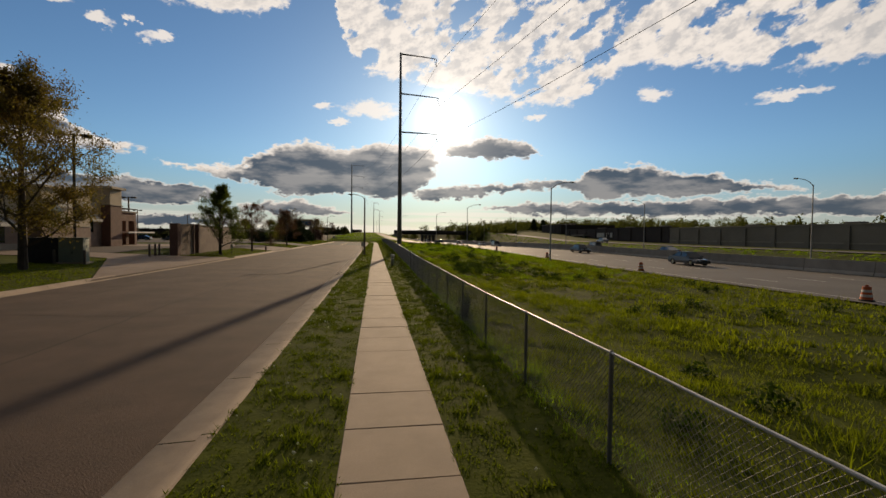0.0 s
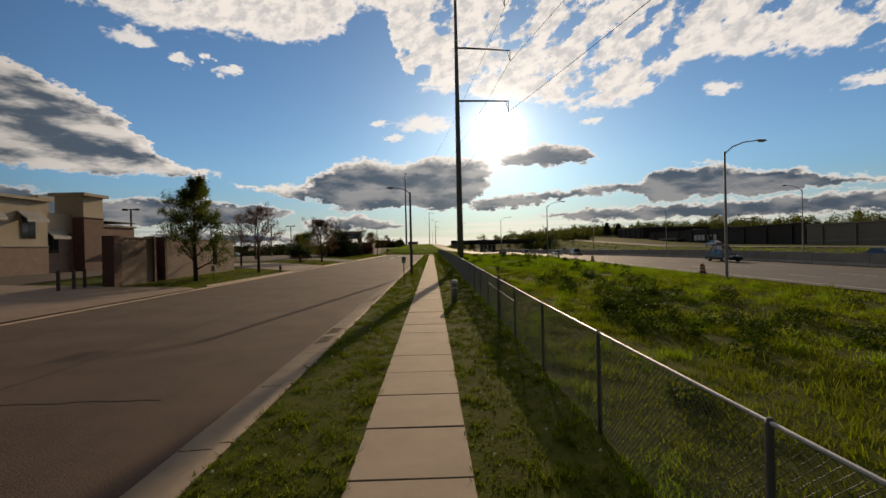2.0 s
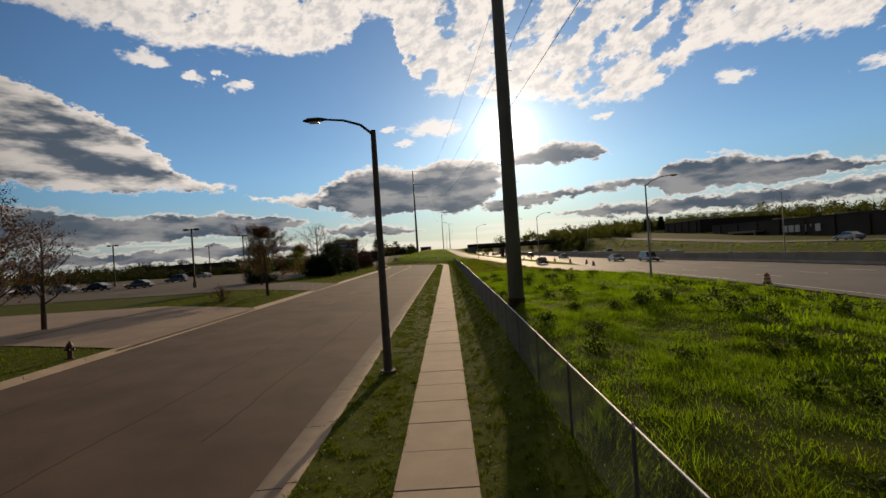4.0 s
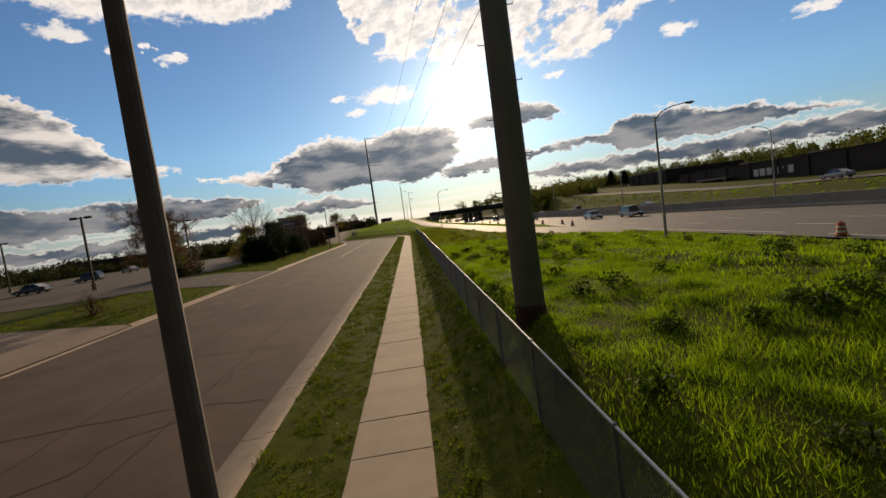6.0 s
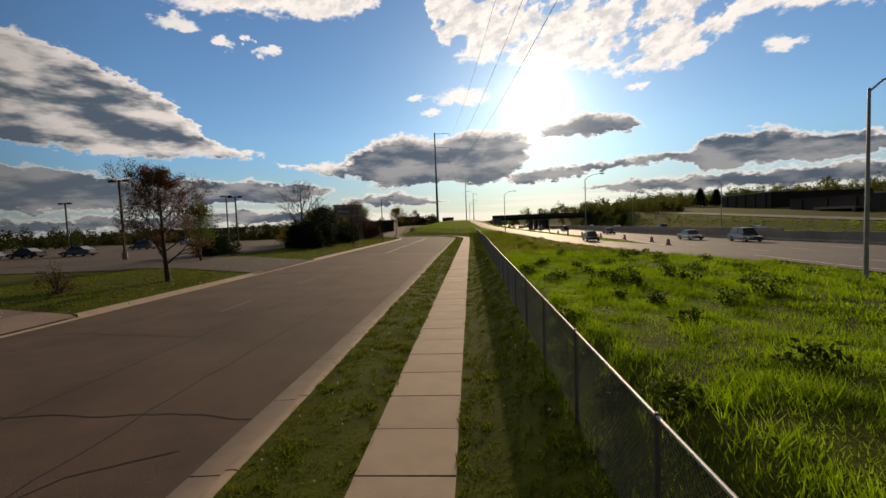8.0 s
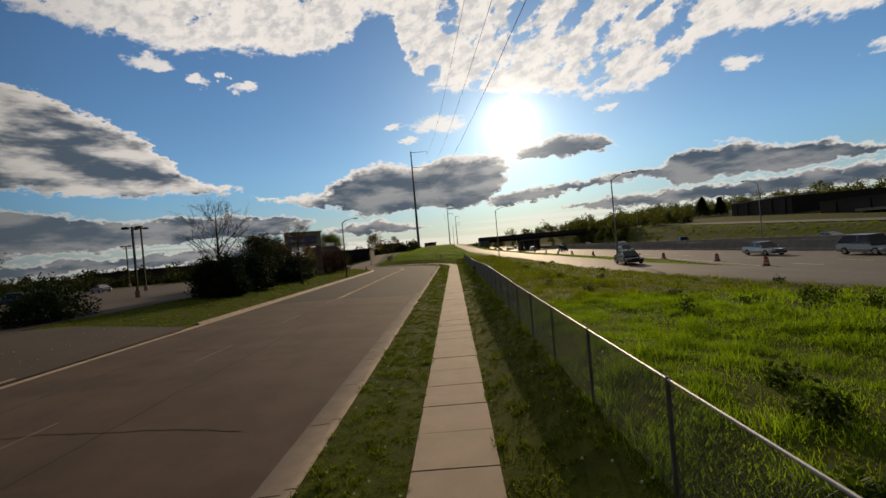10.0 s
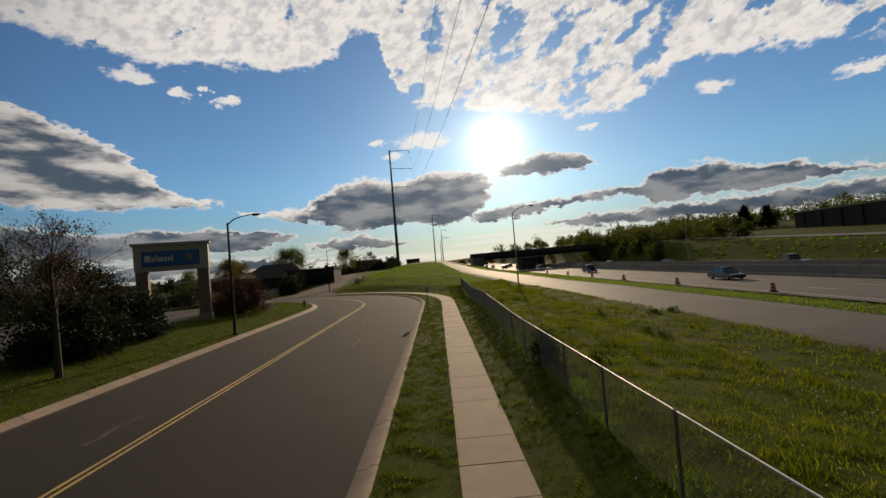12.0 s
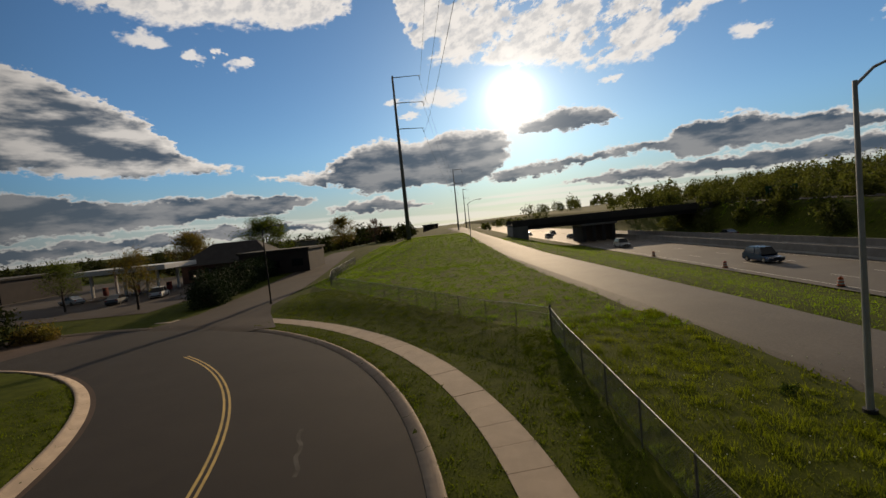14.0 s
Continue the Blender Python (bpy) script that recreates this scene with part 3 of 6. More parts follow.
def make_roads():
    us = [EDGE_L + (EDGE_R - EDGE_L) * i / 10 for i in range(11)]
    ob = strip("road", [(u, crown(u)) for u in us], -60, ROAD_END, ASPHALT, step=2.0)
    tagged(ob, "worn grey asphalt street with sealed cracks and faded lines", "road", kind="structure")
    # driveway and side lane
    rows = []
    for t in (0.0, 0.008, 0.016, 0.024, 0.032, 0.04, 0.048, 0.056, 0.065, 0.075, 0.09, 0.13, 0.2, 0.3, 0.4, 0.5, 0.6, 0.7, 0.8, 0.9, 1.0):
        y = 209.3 + t * 85
        cx = -26.8 - 6.5 * t
        w = 4.6 - 1.6 * t + 4 * max(0, 0.12 - t) / 0.12
        rows.append([(cx + w * k, y + 0.0, -0.122 if across(cx + w * k, y) < EDGE_R + 0.1 else max(land_at(cx + w * k, y), -0.05) + 0.06) for k in (-1, -0.85, -0.7, -0.55, -0.4, -0.25, -0.1, 0.1, 0.25, 0.4, 0.55, 0.7, 0.85, 1)])
    tagged(flat_strip("side_lane", rows, LOT_GREY), "grey side lane climbing beside the fenced mound", "road", kind="structure")
    # highway carriageways
    ys = [-300, -150, -60, 0, 20, 40, 60, 85, 100, 110, 122, 134, 140, 146, 185, 230, 290, 420, 800]
    for name, x0, x1, words in (("highway_near", 23.5, 40.7, "wide pale grey highway carriageway with white lane lines"), ("highway_far", 41.4, 56.4, "far grey highway carriageway behind a concrete barrier")):
        a = (lambda y: float(highway_edge(y))) if name == "highway_near" else (lambda y: x0)
        rows = [[(a(y) + (x1 - a(y)) * k / 4, y, highway_level(y) + 0.0) for k in range(5)] for y in ys]
        tagged(flat_strip(name, rows, ROAD_GREY), words, "road", kind="structure")
    ys = list(np.arange(104, 380, 6.0))
    rows = [[(ramp_edge(y) + u, y, ramp_level(y) + h) for u, h in ((-0.9, -0.35), (-0.12, -0.01), (0, 0.02), (1.95, 0.02), (3.9, 0.02), (5.8, 0.02), (5.92, -0.01), (6.7, -0.35))] for y in ys]
    tagged(flat_strip("exit_ramp", rows, ROAD_GREY), "single lane concrete ramp climbing between grass verges", "road", kind="structure")
    ys = list(np.arange(-60, 330, 15.0))
    rows = [[(x, y, bank_level(y) + 0.12) for x in (67.5, 71, 74.5)] for y in ys]
    tagged(flat_strip("bank_road", rows, ROAD_GREY), "narrow pale road on top of the grassy bank", "road", kind="structure")
    # lots and drives on the town side
    for name, x0, x1, y0, y1, mat, words in (("parking_lot", -150, -26, 104, 186, LOT_GREY, "broad asphalt parking lot with lamp posts"),
                                             ("lot_drive", -26, -15.55, 105, 117, LOT_GREY, "asphalt drive from the street into the parking lot"),
                                             ("shop_drive", -37, -15.55, 35.5, 52, PAVING, "brown paved drive into the shop yard"),
                                             ("shop_yard", -60, -27.5, 52.1, 73.4, LOT_GREY, "grey asphalt yard before the shop"),
                                             ("lot_entry", -60, -15.55, 73.5, 89, PAVING, "brown entry drive beside a grass island"),
                                             ("station_yard", -140, -42, 226, 300, LOT_GREY, "asphalt forecourt of the fuel station")):
        xs, ys = np.linspace(x0, x1, 14), np.linspace(y0, y1, 10)
        if x1 > -15.8:
            xs = np.append(np.linspace(x0, -15.86, 13), x1)
        low = lambda x: min(47.0, 28.5 + (-15.9 - x) * 2.0) if name == "shop_drive" else y0
        rows = [[(x, low(x) + (y - y0) / (y1 - y0) * (y1 - low(x)), 0) for x in xs] for y in ys]
        rows = [[(x, y, 0.22 if x > -15.7 else land_at(x, y) + 0.05) for x, y, z in row] for row in rows]
        tagged(flat_strip(name, rows, mat), words, "pavement", kind="structure")


make_ground()
make_roads()



# ---- tall steel poles with wires ----


def tall_pole(x, y, top, arms, r0, label):
    z = land_at(x, y)
    ob = thing("transmission_pole", x, y, z, 0, label, "power pole", "steel power poles")
    part("shaft", rod((0, 0, -0.4), (0, 0, (top - z) * 0.5), (0, 0, top - z), r=[r0, r0 * 0.72, r0 * 0.42], sides=28), POLE_STEEL, ob, smooth=True)
    part("base_collar", rod((0, 0, -0.3), (0, 0, 0.28), (0, 0, 0.34), r=[r0 * 1.08, r0 * 1.07, r0 * 1.01], sides=12), surface("rusty collar", (0.07, 0.035, 0.022), None, 0.9, 4, 40, 0.4), ob, "rust-brown base collar")
    bm = bmesh.new()
    for i in range(int((top - z - 4) / 0.9)):
        h, side = 3.2 + i * 0.9, 1 if i % 2 else -1
        rr = r0 * (1 - 0.56 * h / (top - z))
        tube(bm, [(side * rr * 0.9, 0.02, h), (side * (rr + 0.16), 0.02, h), (side * (rr + 0.16), 0.02, h + 0.05)], [0.012] * 3, 5)
    tagged(part("step_bolts", bm, DARK_STEEL, ob), "short steel climbing steps", kind="stuff")
    for height, reach, drop in arms:
        h = height - z
        arm = part("crossarm", rod((r0 * 0.3, 0, h), (reach * 0.6, 0, h - drop * 0.5), (reach, 0, h - drop), r=[0.13, 0.10, 0.07], sides=8), POLE_STEEL, ob)
        bm = bmesh.new()
        for dx, dz in ((-0.32, 0.0), (0.0, -0.0)):
            tube(bm, [(reach - 0.05 + dx, 0, h - drop), (reach - 0.05, 0, h - drop - 1.25)], [0.03, 0.03], 6)
        for k in range(6):
            zz = h - drop - 0.2 - k * 0.17
            tube(bm, [(reach - 0.05, 0, zz), (reach - 0.05, 0, zz + 0.05)], [0.085, 0.05], 8)
        part("insulator", bm, DARK_STEEL, arm)
    return ob


P1_ARMS = ((32.6, 5.9, 0.4), (26.2, 6.4, 0.4), (19.95, 6.1, 0.1))
P2_ARMS = ((48.4, 7.4, 0.1), (41.6, 7.8, 0.4), (34.6, 7.1, 0.4))
tall_pole(4.42, 72.75, 32.8, P1_ARMS, 0.38, "tall tapered grey steel power pole in long grass")
tall_pole(-14.73, 292.6, 48.9, P2_ARMS, 0.62, "tall grey steel power pole on a grassy mound")
tall_pole(-0.63, 339.0, 28.0, ((27.6, 3.4, 0.0), (22.5, 3.2, 0.0)), 0.35, "distant grey steel power pole beside the ramp")
tall_pole(4.5, 430.0, 27.0, ((26.6, 3.2, 0.0), (21.5, 3.0, 0.0)), 0.35, "far steel power pole near the horizon")


def power_line(a, b, sag, r=0.022):
    pts = []
    for i in range(41):
        t = i / 40
        p = Vector(a).lerp(Vector(b), t)
        p.z -= sag * 4 * t * (1 - t)
        pts.append(p)
    bm = tube(bmesh.new(), pts, [r] * len(pts), 5)
    ob = finish(bm, "power_line", CABLE)
    tagged(ob, "thin dark power line sagging between steel poles", "cable", "power lines")


for (h1, r1, d1), (h2, r2, d2) in zip(P1_ARMS, P2_ARMS):
    power_line((4.42 + r1 - 0.05, 72.75, h1 - d1 - 1.25), (-14.73 + r2 - 0.05, 292.6, h2 - d2 - 1.25), 5.0)
    power_line((4.42 + r1 - 0.05, 72.75, h1 - d1 - 1.25), (38, -130, h1 - d1 + 1.0), 4.5)
    power_line((-14.73 + r2 - 0.05, 292.6, h2 - d2 - 1.25), (2.5, 430, h2 * 0.55), 3.5)


# ---- lamps ----


def street_lamp(x, y, top, reach, rise, r, mat, label, group, flip=1):
    z = land_at(x, y)
    ob = thing("street_lamp", x, y, z, 0, label, "street lamp", group)
    h = top - z
    part("pole", rod((0, 0, -0.1), (0, 0, h), r=[r, r * 0.6], sides=12), mat, ob)
    part("base_plate", rod((0, 0, -0.15), (0, 0, 0.12), r=[r * 1.9, r * 1.8], sides=12), DARK_STEEL if mat is GALV else mat, ob)
    pts = [(0, 0, h - 0.15), (flip * reach * 0.25, 0, h + rise * 0.45), (flip * reach * 0.6, 0, h + rise * 0.85), (flip * reach, 0, h + rise)]
    part("arm", rod(*pts, r=[0.05, 0.045, 0.04, 0.035], sides=8), mat, ob)
    bm = bmesh.new()
    tube(bm, [(flip * (reach - 0.1), 0, h + rise), (flip * (reach + 0.15), 0, h + rise + 0.02), (flip * (reach + 0.55), 0, h + rise), (flip * (reach + 0.75), 0, h + rise - 0.02)], [0.05, 0.13, 0.15, 0.05], 10)
    bmesh.ops.scale(bm, vec=(1, 1, 0.55), space=Matrix.Translation((0, 0, -(h + rise))), verts=bm.verts)
    head = part("lamp_head", bm, DARK_STEEL if mat is not GALV else GALV, ob)
    part("lens", cuboid(flip * (reach + 0.35) - 0.17, flip * (reach + 0.35) + 0.17, -0.09, 0.09, h + rise - 0.11, h + rise - 0.07), LENS, head)


for x, y, top in ((21.83, 51.44, 9.05), (20.0, 92.41, 9.05), (20.5, 143.74, 10.0), (10.67, 185.16, 10.55), (22.5, 8.0, 9.0), (1.5, 268.0, 11.5)):
    street_lamp(x, y, top, 2.3, 0.75, 0.105, GALV, "galvanised highway lamp with one arm, standing in grass", "highway lamps")
for x, y in ((57.2, 49.6), (57.2, 124.7), (57.2, 86.0), (57.2, 172.0), (57.2, 225.0)):
    street_lamp(x, y, 10.2, 2.3, 0.75, 0.1, GALV, "galvanised lamp on the far highway side", "highway lamps", -1)
street_lamp(-1.12, 67.0, 8.55, 1.7, 0.5, 0.155, WOOD_POLE, "brown street lamp pole at the kerb beside the walk", "street lamps", -1)
street_lamp(-16.3, 160.4, 9.1, 1.9, 0.5, 0.12, DARK_STEEL, "dark street lamp in the far verge near a sign", "street lamps", 1)
street_lamp(-24.0, 222.0, 9.0, 1.6, 0.4, 0.1, DARK_STEEL, "dark lamp post beside the side lane", "street lamps", 1)


def lot_lamp(x, y, top, turn=0):
    z = land_at(x, y) + 0.05
    ob = thing("lot_lamp", x, y, z, turn, "dark parking lot lamp with two box heads", "lamp post", "parking lot lamps")
    h = top - z
    part("footing", rod((0, 0, -0.2), (0, 0, 0.85), r=[0.3, 0.28], sides=14), CONCRETE, ob, "round concrete footing")
    part("pole", cuboid(-0.1, 0.1, -0.1, 0.1, 0.85, h, bevel=0.01), DARK_STEEL, ob)
    part("crossbar", cuboid(-0.7, 0.7, -0.04, 0.04, h - 0.16, h - 0.06), DARK_STEEL, ob)
    for s in (-1, 1):
        head = part("lamp_head", cuboid(s * 0.85 - 0.38, s * 0.85 + 0.38, -0.22, 0.22, h - 0.25, h + 0.02, bevel=0.04), DARK_STEEL, ob)
        part("lens", cuboid(s * 0.85 - 0.28, s * 0.85 + 0.28, -0.16, 0.16, h - 0.268, h - 0.252), LENS, head)


for x, y, top, turn in ((-23.9, 40.2, 11.0, 30), (-37.9, 118.9, 10.0, 0), (-38.0, 143.7, 9.6, 0), (-70.7, 145.7, 9.9, 0), (-50.0, 161.9, 11.3, 0), (-74, 190, 10.5, 0), (-44, 88, 9.5, 0)):
    lot_lamp(x, y, top, turn)

# ---- small street things ----


def post_sign(x, y, h, label):
    z = land_at(x, y)
    ob = thing("post_sign", x, y, z, 0, label, "sign", "kerbside signs")
    part("post", prism([(-0.03, -0.2), (0.03, -0.2), (0.03, h), (-0.03, h)], -0.02, 0.02), DARK_STEEL, ob)
    panel = part("sign_panel", cuboid(-0.15, 0.15, -0.034, -0.026, h - 0.5, h - 0.04, bevel=0.002), WHITE, ob, "white sign panel with dark bars")
    bm = bmesh.new()
    for k, w in enumerate((0.11, 0.09, 0.11)):
        box(bm, -w, w, -0.038, -0.0345, h - 0.16 - k * 0.11, h - 0.11 - k * 0.11)
    part("bars", bm, DARK_STEEL, panel)
    part("bolt", rod((0, -0.045, h - 0.08), (0, -0.03, h - 0.08), r=0.012, sides=6), GALV, panel)


post_sign(-1.05, 53.6, 2.15, "small white kerbside sign on a dark post")
post_sign(-1.23, 165.0, 2.55, "white kerbside sign on a thin post near the bend")
post_sign(-17.2, 58.0, 1.3, "low dark marker sign in the far verge")

z0 = land_at(2.12, 42.4)
ob = thing("marker_post", 2.12, 42.4, z0, 0, "white capped round utility marker post in the grass", "marker post")
part("tube", rod((0, 0, -0.1), (0, 0, 0.98), r=0.15, sides=16), BOX_GREEN, ob, smooth=True)
part("cap", rod((0, 0, 0.92), (0, 0, 1.06), (0, 0, 1.11), (0, 0, 1.125), r=[0.175, 0.17, 0.12, 0.03], sides=16), WHITE, ob, "rounded white cap", smooth=True)
part("band", rod((0, 0, 0.7), (0, 0, 0.76), r=0.153, sides=16), WHITE, ob)


IRON_RED = surface("dark rusty red paint", (0.07, 0.025, 0.02), None, 0.6, 6, 40, 0.1)


def hydrant(x, y):
    z = land_at(x, y)
    ob = thing("fire_hydrant", x, y, z, 20, "dark rusty fire hydrant in the far verge", "fire hydrant", "fire hydrants")
    part("barrel", rod((0, 0, -0.05), (0, 0, 0.05), (0, 0, 0.06), (0, 0, 0.55), r=[0.16, 0.16, 0.1, 0.1], sides=12), IRON_RED, ob)
    part("bonnet", rod((0, 0, 0.53), (0, 0, 0.6), (0, 0, 0.7), (0, 0, 0.76), (0, 0, 0.82), r=[0.14, 0.14, 0.1, 0.035, 0.03], sides=12), IRON_RED, ob)
    for d in ((1, 0), (-1, 0), (0, -1)):
        part("outlet", rod((d[0] * 0.08, d[1] * 0.08, 0.42), (d[0] * 0.19, d[1] * 0.19, 0.42), r=[0.06, 0.065], sides=8), IRON_RED, ob)


hydrant(-16.3, 71.5)
hydrant(-17.7, 183.0)

CAB = (-23.6, 39.6)
z0 = land_at(*CAB)
ob = thing("utility_cabinet", *CAB, z0, 12, "pale green utility cabinet on a concrete pad", "utility box")
part("pad", cuboid(-1.0, 1.0, -0.9, 0.9, -0.1, 0.12, bevel=0.02), CONCRETE, ob, "concrete pad")
part("body", cuboid(-0.8, 0.8, -0.65, 0.65, 0.12, 2.0, bevel=0.03), BOX_GREEN, ob)
part("lid", cuboid(-0.85, 0.85, -0.7, 0.7, 2.0, 2.09, bevel=0.02), BOX_GREEN, ob)
door = part("door", cuboid(-0.7, -0.02, -0.68, -0.652, 0.25, 1.9, bevel=0.006), BOX_GREEN, ob)
door = part("door", cuboid(0.02, 0.7, -0.68, -0.652, 0.25, 1.9, bevel=0.006), BOX_GREEN, ob)
part("handle", cuboid(0.08, 0.12, -0.71, -0.68, 0.8, 1.05), DARK_STEEL, door)
# added box: its dark colour stands for a shaded side left of the cabinet
ob = thing("utility_cabinet", CAB[0] - 2.2, CAB[1] + 0.4, land_at(CAB[0] - 2.2, CAB[1] + 0.4), 12, "added dark box standing for a shaded side beside the green cabinet", "utility box")
part("body", cuboid(-1.15, 1.15, -0.7, 0.7, -0.05, 1.95, bevel=0.03), DARK_STEEL, ob)
part("lid", cuboid(-1.2, 1.2, -0.75, 0.75, 1.95, 2.02, bevel=0.02), DARK_STEEL, ob)
part("door", cuboid(-1.0, 1.0, -0.73, -0.702, 0.2, 1.8, bevel=0.006), DARK_STEEL, ob)
for x in (-0.75, 1.4):
    b = thing("guard_post", CAB[0] + x, CAB[1] - 1.1, land_at(CAB[0] + x, CAB[1] - 1.1), 0, "rusty brown steel guard post beside the cabinet", "bollard", "guard posts")
    part("tube", rod((0, 0, -0.2), (0, 0, 1.1), r=0.09, sides=12), WOOD_POLE, b)
    part("cap", rod((0, 0, 1.1), (0, 0, 1.15), r=[0.09, 0.03], sides=12), WOOD_POLE, b)


IRON = surface("rusty iron", (0.11, 0.07, 0.045), (0.07, 0.045, 0.03), 0.8, 8, 60, 0.3)


def storm_drain(y0, y1):
    ob = thing("storm_drain", -2.33, (y0 + y1) / 2, -0.132, 0, "rusty storm drain grate set in the gutter", "drain", "storm drains")
    w, d = 0.29, (y1 - y0) / 2
    bm = bmesh.new()
    for a in ((-w, w, -d, -d + 0.05), (-w, w, d - 0.05, d), (-w, -w + 0.05, -d + 0.05, d - 0.05), (w - 0.05, w, -d + 0.05, d - 0.05)):
        box(bm, *a, 0.0, 0.04)
    part("frame", bm, IRON, ob)
    # no real hole: a thin black sheet paints the shade below the bars
    part("pit_shade", cuboid(-w + 0.02, w - 0.02, -d + 0.02, d - 0.02, -0.012, 0.006), BLACK, ob, "black sheet painting the shade of the opening")
    n = 12
    for k in range(n):
        y = -d + 0.05 + (2 * d - 0.1) * (k + 0.5) / n
        bm = cuboid(-w + 0.05, w - 0.05, y - 0.016, y + 0.016, 0.008, 0.036)
        part("bar", bm, IRON, ob)


storm_drain(34.6, 35.5)
storm_drain(36.1, 37.0)


def traffic_drum(x, y, tip=0):
    z = max(highway_level(y), land_at(x, y)) + 0.005
    ob = thing("traffic_drum", x, y, z, 0, "orange and white traffic drum at the highway edge", "traffic drum", "traffic drums")
    part("base", rod((0, 0, 0), (0, 0, 0.07), (0, 0, 0.09), r=[0.38, 0.36, 0.29], sides=14), RUBBER, ob, "black rubber base")
    hs = [0.08, 0.25, 0.4, 0.55, 0.7, 0.9]
    for k in range(5):
        r = 0.29 - 0.02 * k
        part("band", rod((0, 0, hs[k]), (0, 0, hs[k + 1] - 0.01), (0, 0, hs[k + 1]), r=[r, r - 0.005, r - 0.03], sides=16), ORANGE if k % 2 == 0 else WHITE, ob, "orange band" if k % 2 == 0 else "white band")
    part("handle", cuboid(-0.12, 0.12, -0.02, 0.02, 0.9, 1.0, bevel=0.01), ORANGE, ob)
    ob.scale = (0.85, 0.85, 0.78)


for x, y in ((24.3, 18), (24.3, 36.5), (24.0, 57.7), (24.0, 83.2), (26.2, 127), (28.2, 137), (28.4, 149), (28.4, 163), (28.4, 178), (28.2, 192.6), (28.4, 207), (28.4, 222), (28.4, 240), (44.5, 150), (44.5, 180), (44.5, 215)):
    traffic_drum(x, y)

# ---- highway barrier, bridge ----


def concrete_barrier(x, y, end):
    prof = [(-0.30, 0), (-0.30, 0.08), (-0.14, 0.33), (-0.08, 1.22), (0.08, 1.22), (0.14, 0.33), (0.30, 0.08), (0.30, 0)]
    ob = thing("median_barrier", x, 60, 0, 0, "long grey concrete median barrier of separate segments", "barrier", kind="structure")
    while y < end:
        z = highway_level(y + 3)
        bm = prism(prof, -2.98, 2.98)
        seg = part("segment", bm, BARRIER, ob)
        seg.location = (0, y + 3 - 60, z)
        y += 6.0


concrete_barrier(41.05, -60, 330)
concrete_barrier(48.6, 140, 300)


def overpass():
    y0 = 292.0
    ob = thing("overpass", 38, y0, 0, 0, "dark concrete highway overpass on square piers", "bridge")
    bm = bmesh.new()
    box(bm, -25, 70, -6, 6, 4.9, 5.5)
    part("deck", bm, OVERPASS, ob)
    for k in range(5):
        part("girder", cuboid(-23, 66, -5.2 + k * 2.6 - 0.25, -5.2 + k * 2.6 + 0.25, 3.9, 4.9), DARK_STEEL, ob, "dark steel girder")
    for s in (-6, 5.7):
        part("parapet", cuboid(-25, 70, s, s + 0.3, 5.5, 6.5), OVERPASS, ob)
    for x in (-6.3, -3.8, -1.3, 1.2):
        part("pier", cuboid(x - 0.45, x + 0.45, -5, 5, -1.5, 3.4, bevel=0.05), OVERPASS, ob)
    part("pier_cap", cuboid(-7.2, 2.1, -5.5, 5.5, 3.4, 3.9, bevel=0.05), BARRIER, ob)
    part("abutment", cuboid(-25, -21, -6, 6, -1, 4.9), BARRIER, ob)
    part("abutment", cuboid(24, 34, -6, 6, -1, 4.9), BARRIER, ob)


overpass()

ob = thing("road_sign", 68.5, 268.0, land_at(68.5, 268.0), 0, "large green highway guide sign on two posts", "road sign")
part("panel", cuboid(-3.4, 3.4, -0.06, 0.0, 1.2, 3.4, bevel=0.02), SIGN_GREEN, ob)
bm = bmesh.new()
for k in range(2):
    box(bm, -2.6, 2.2 - k, -0.075, -0.062, 2.5 - k * 0.8, 2.85 - k * 0.8)
part("bars", bm, WHITE, ob, "pale lettering bars")
for x in (-2.2, 2.2):
    part("post", cuboid(x - 0.08, x + 0.08, 0.0, 0.12, -1.5, 3.3), GALV, ob)

# ---- road marks ----


def ribbon(name, pts, width, mat, lift, parent):
    """A thin strip through (s, u) places on the street."""
    rows = []
    for i, (s, u) in enumerate(pts):
        a = pts[max(i - 1, 0)]
        b = pts[min(i + 1, len(pts) - 1)]
        d = Vector((b[0] - a[0], b[1] - a[1])).normalized()
        row = []
        for k in (-0.5, 0.5):
            ss, uu = s - d.y * width * k, u + d.x * width * k
            row.append((*along(ss, uu), crown(uu) + lift))
        rows.append(row)
    return flat_strip(name, rows, mat, parent)


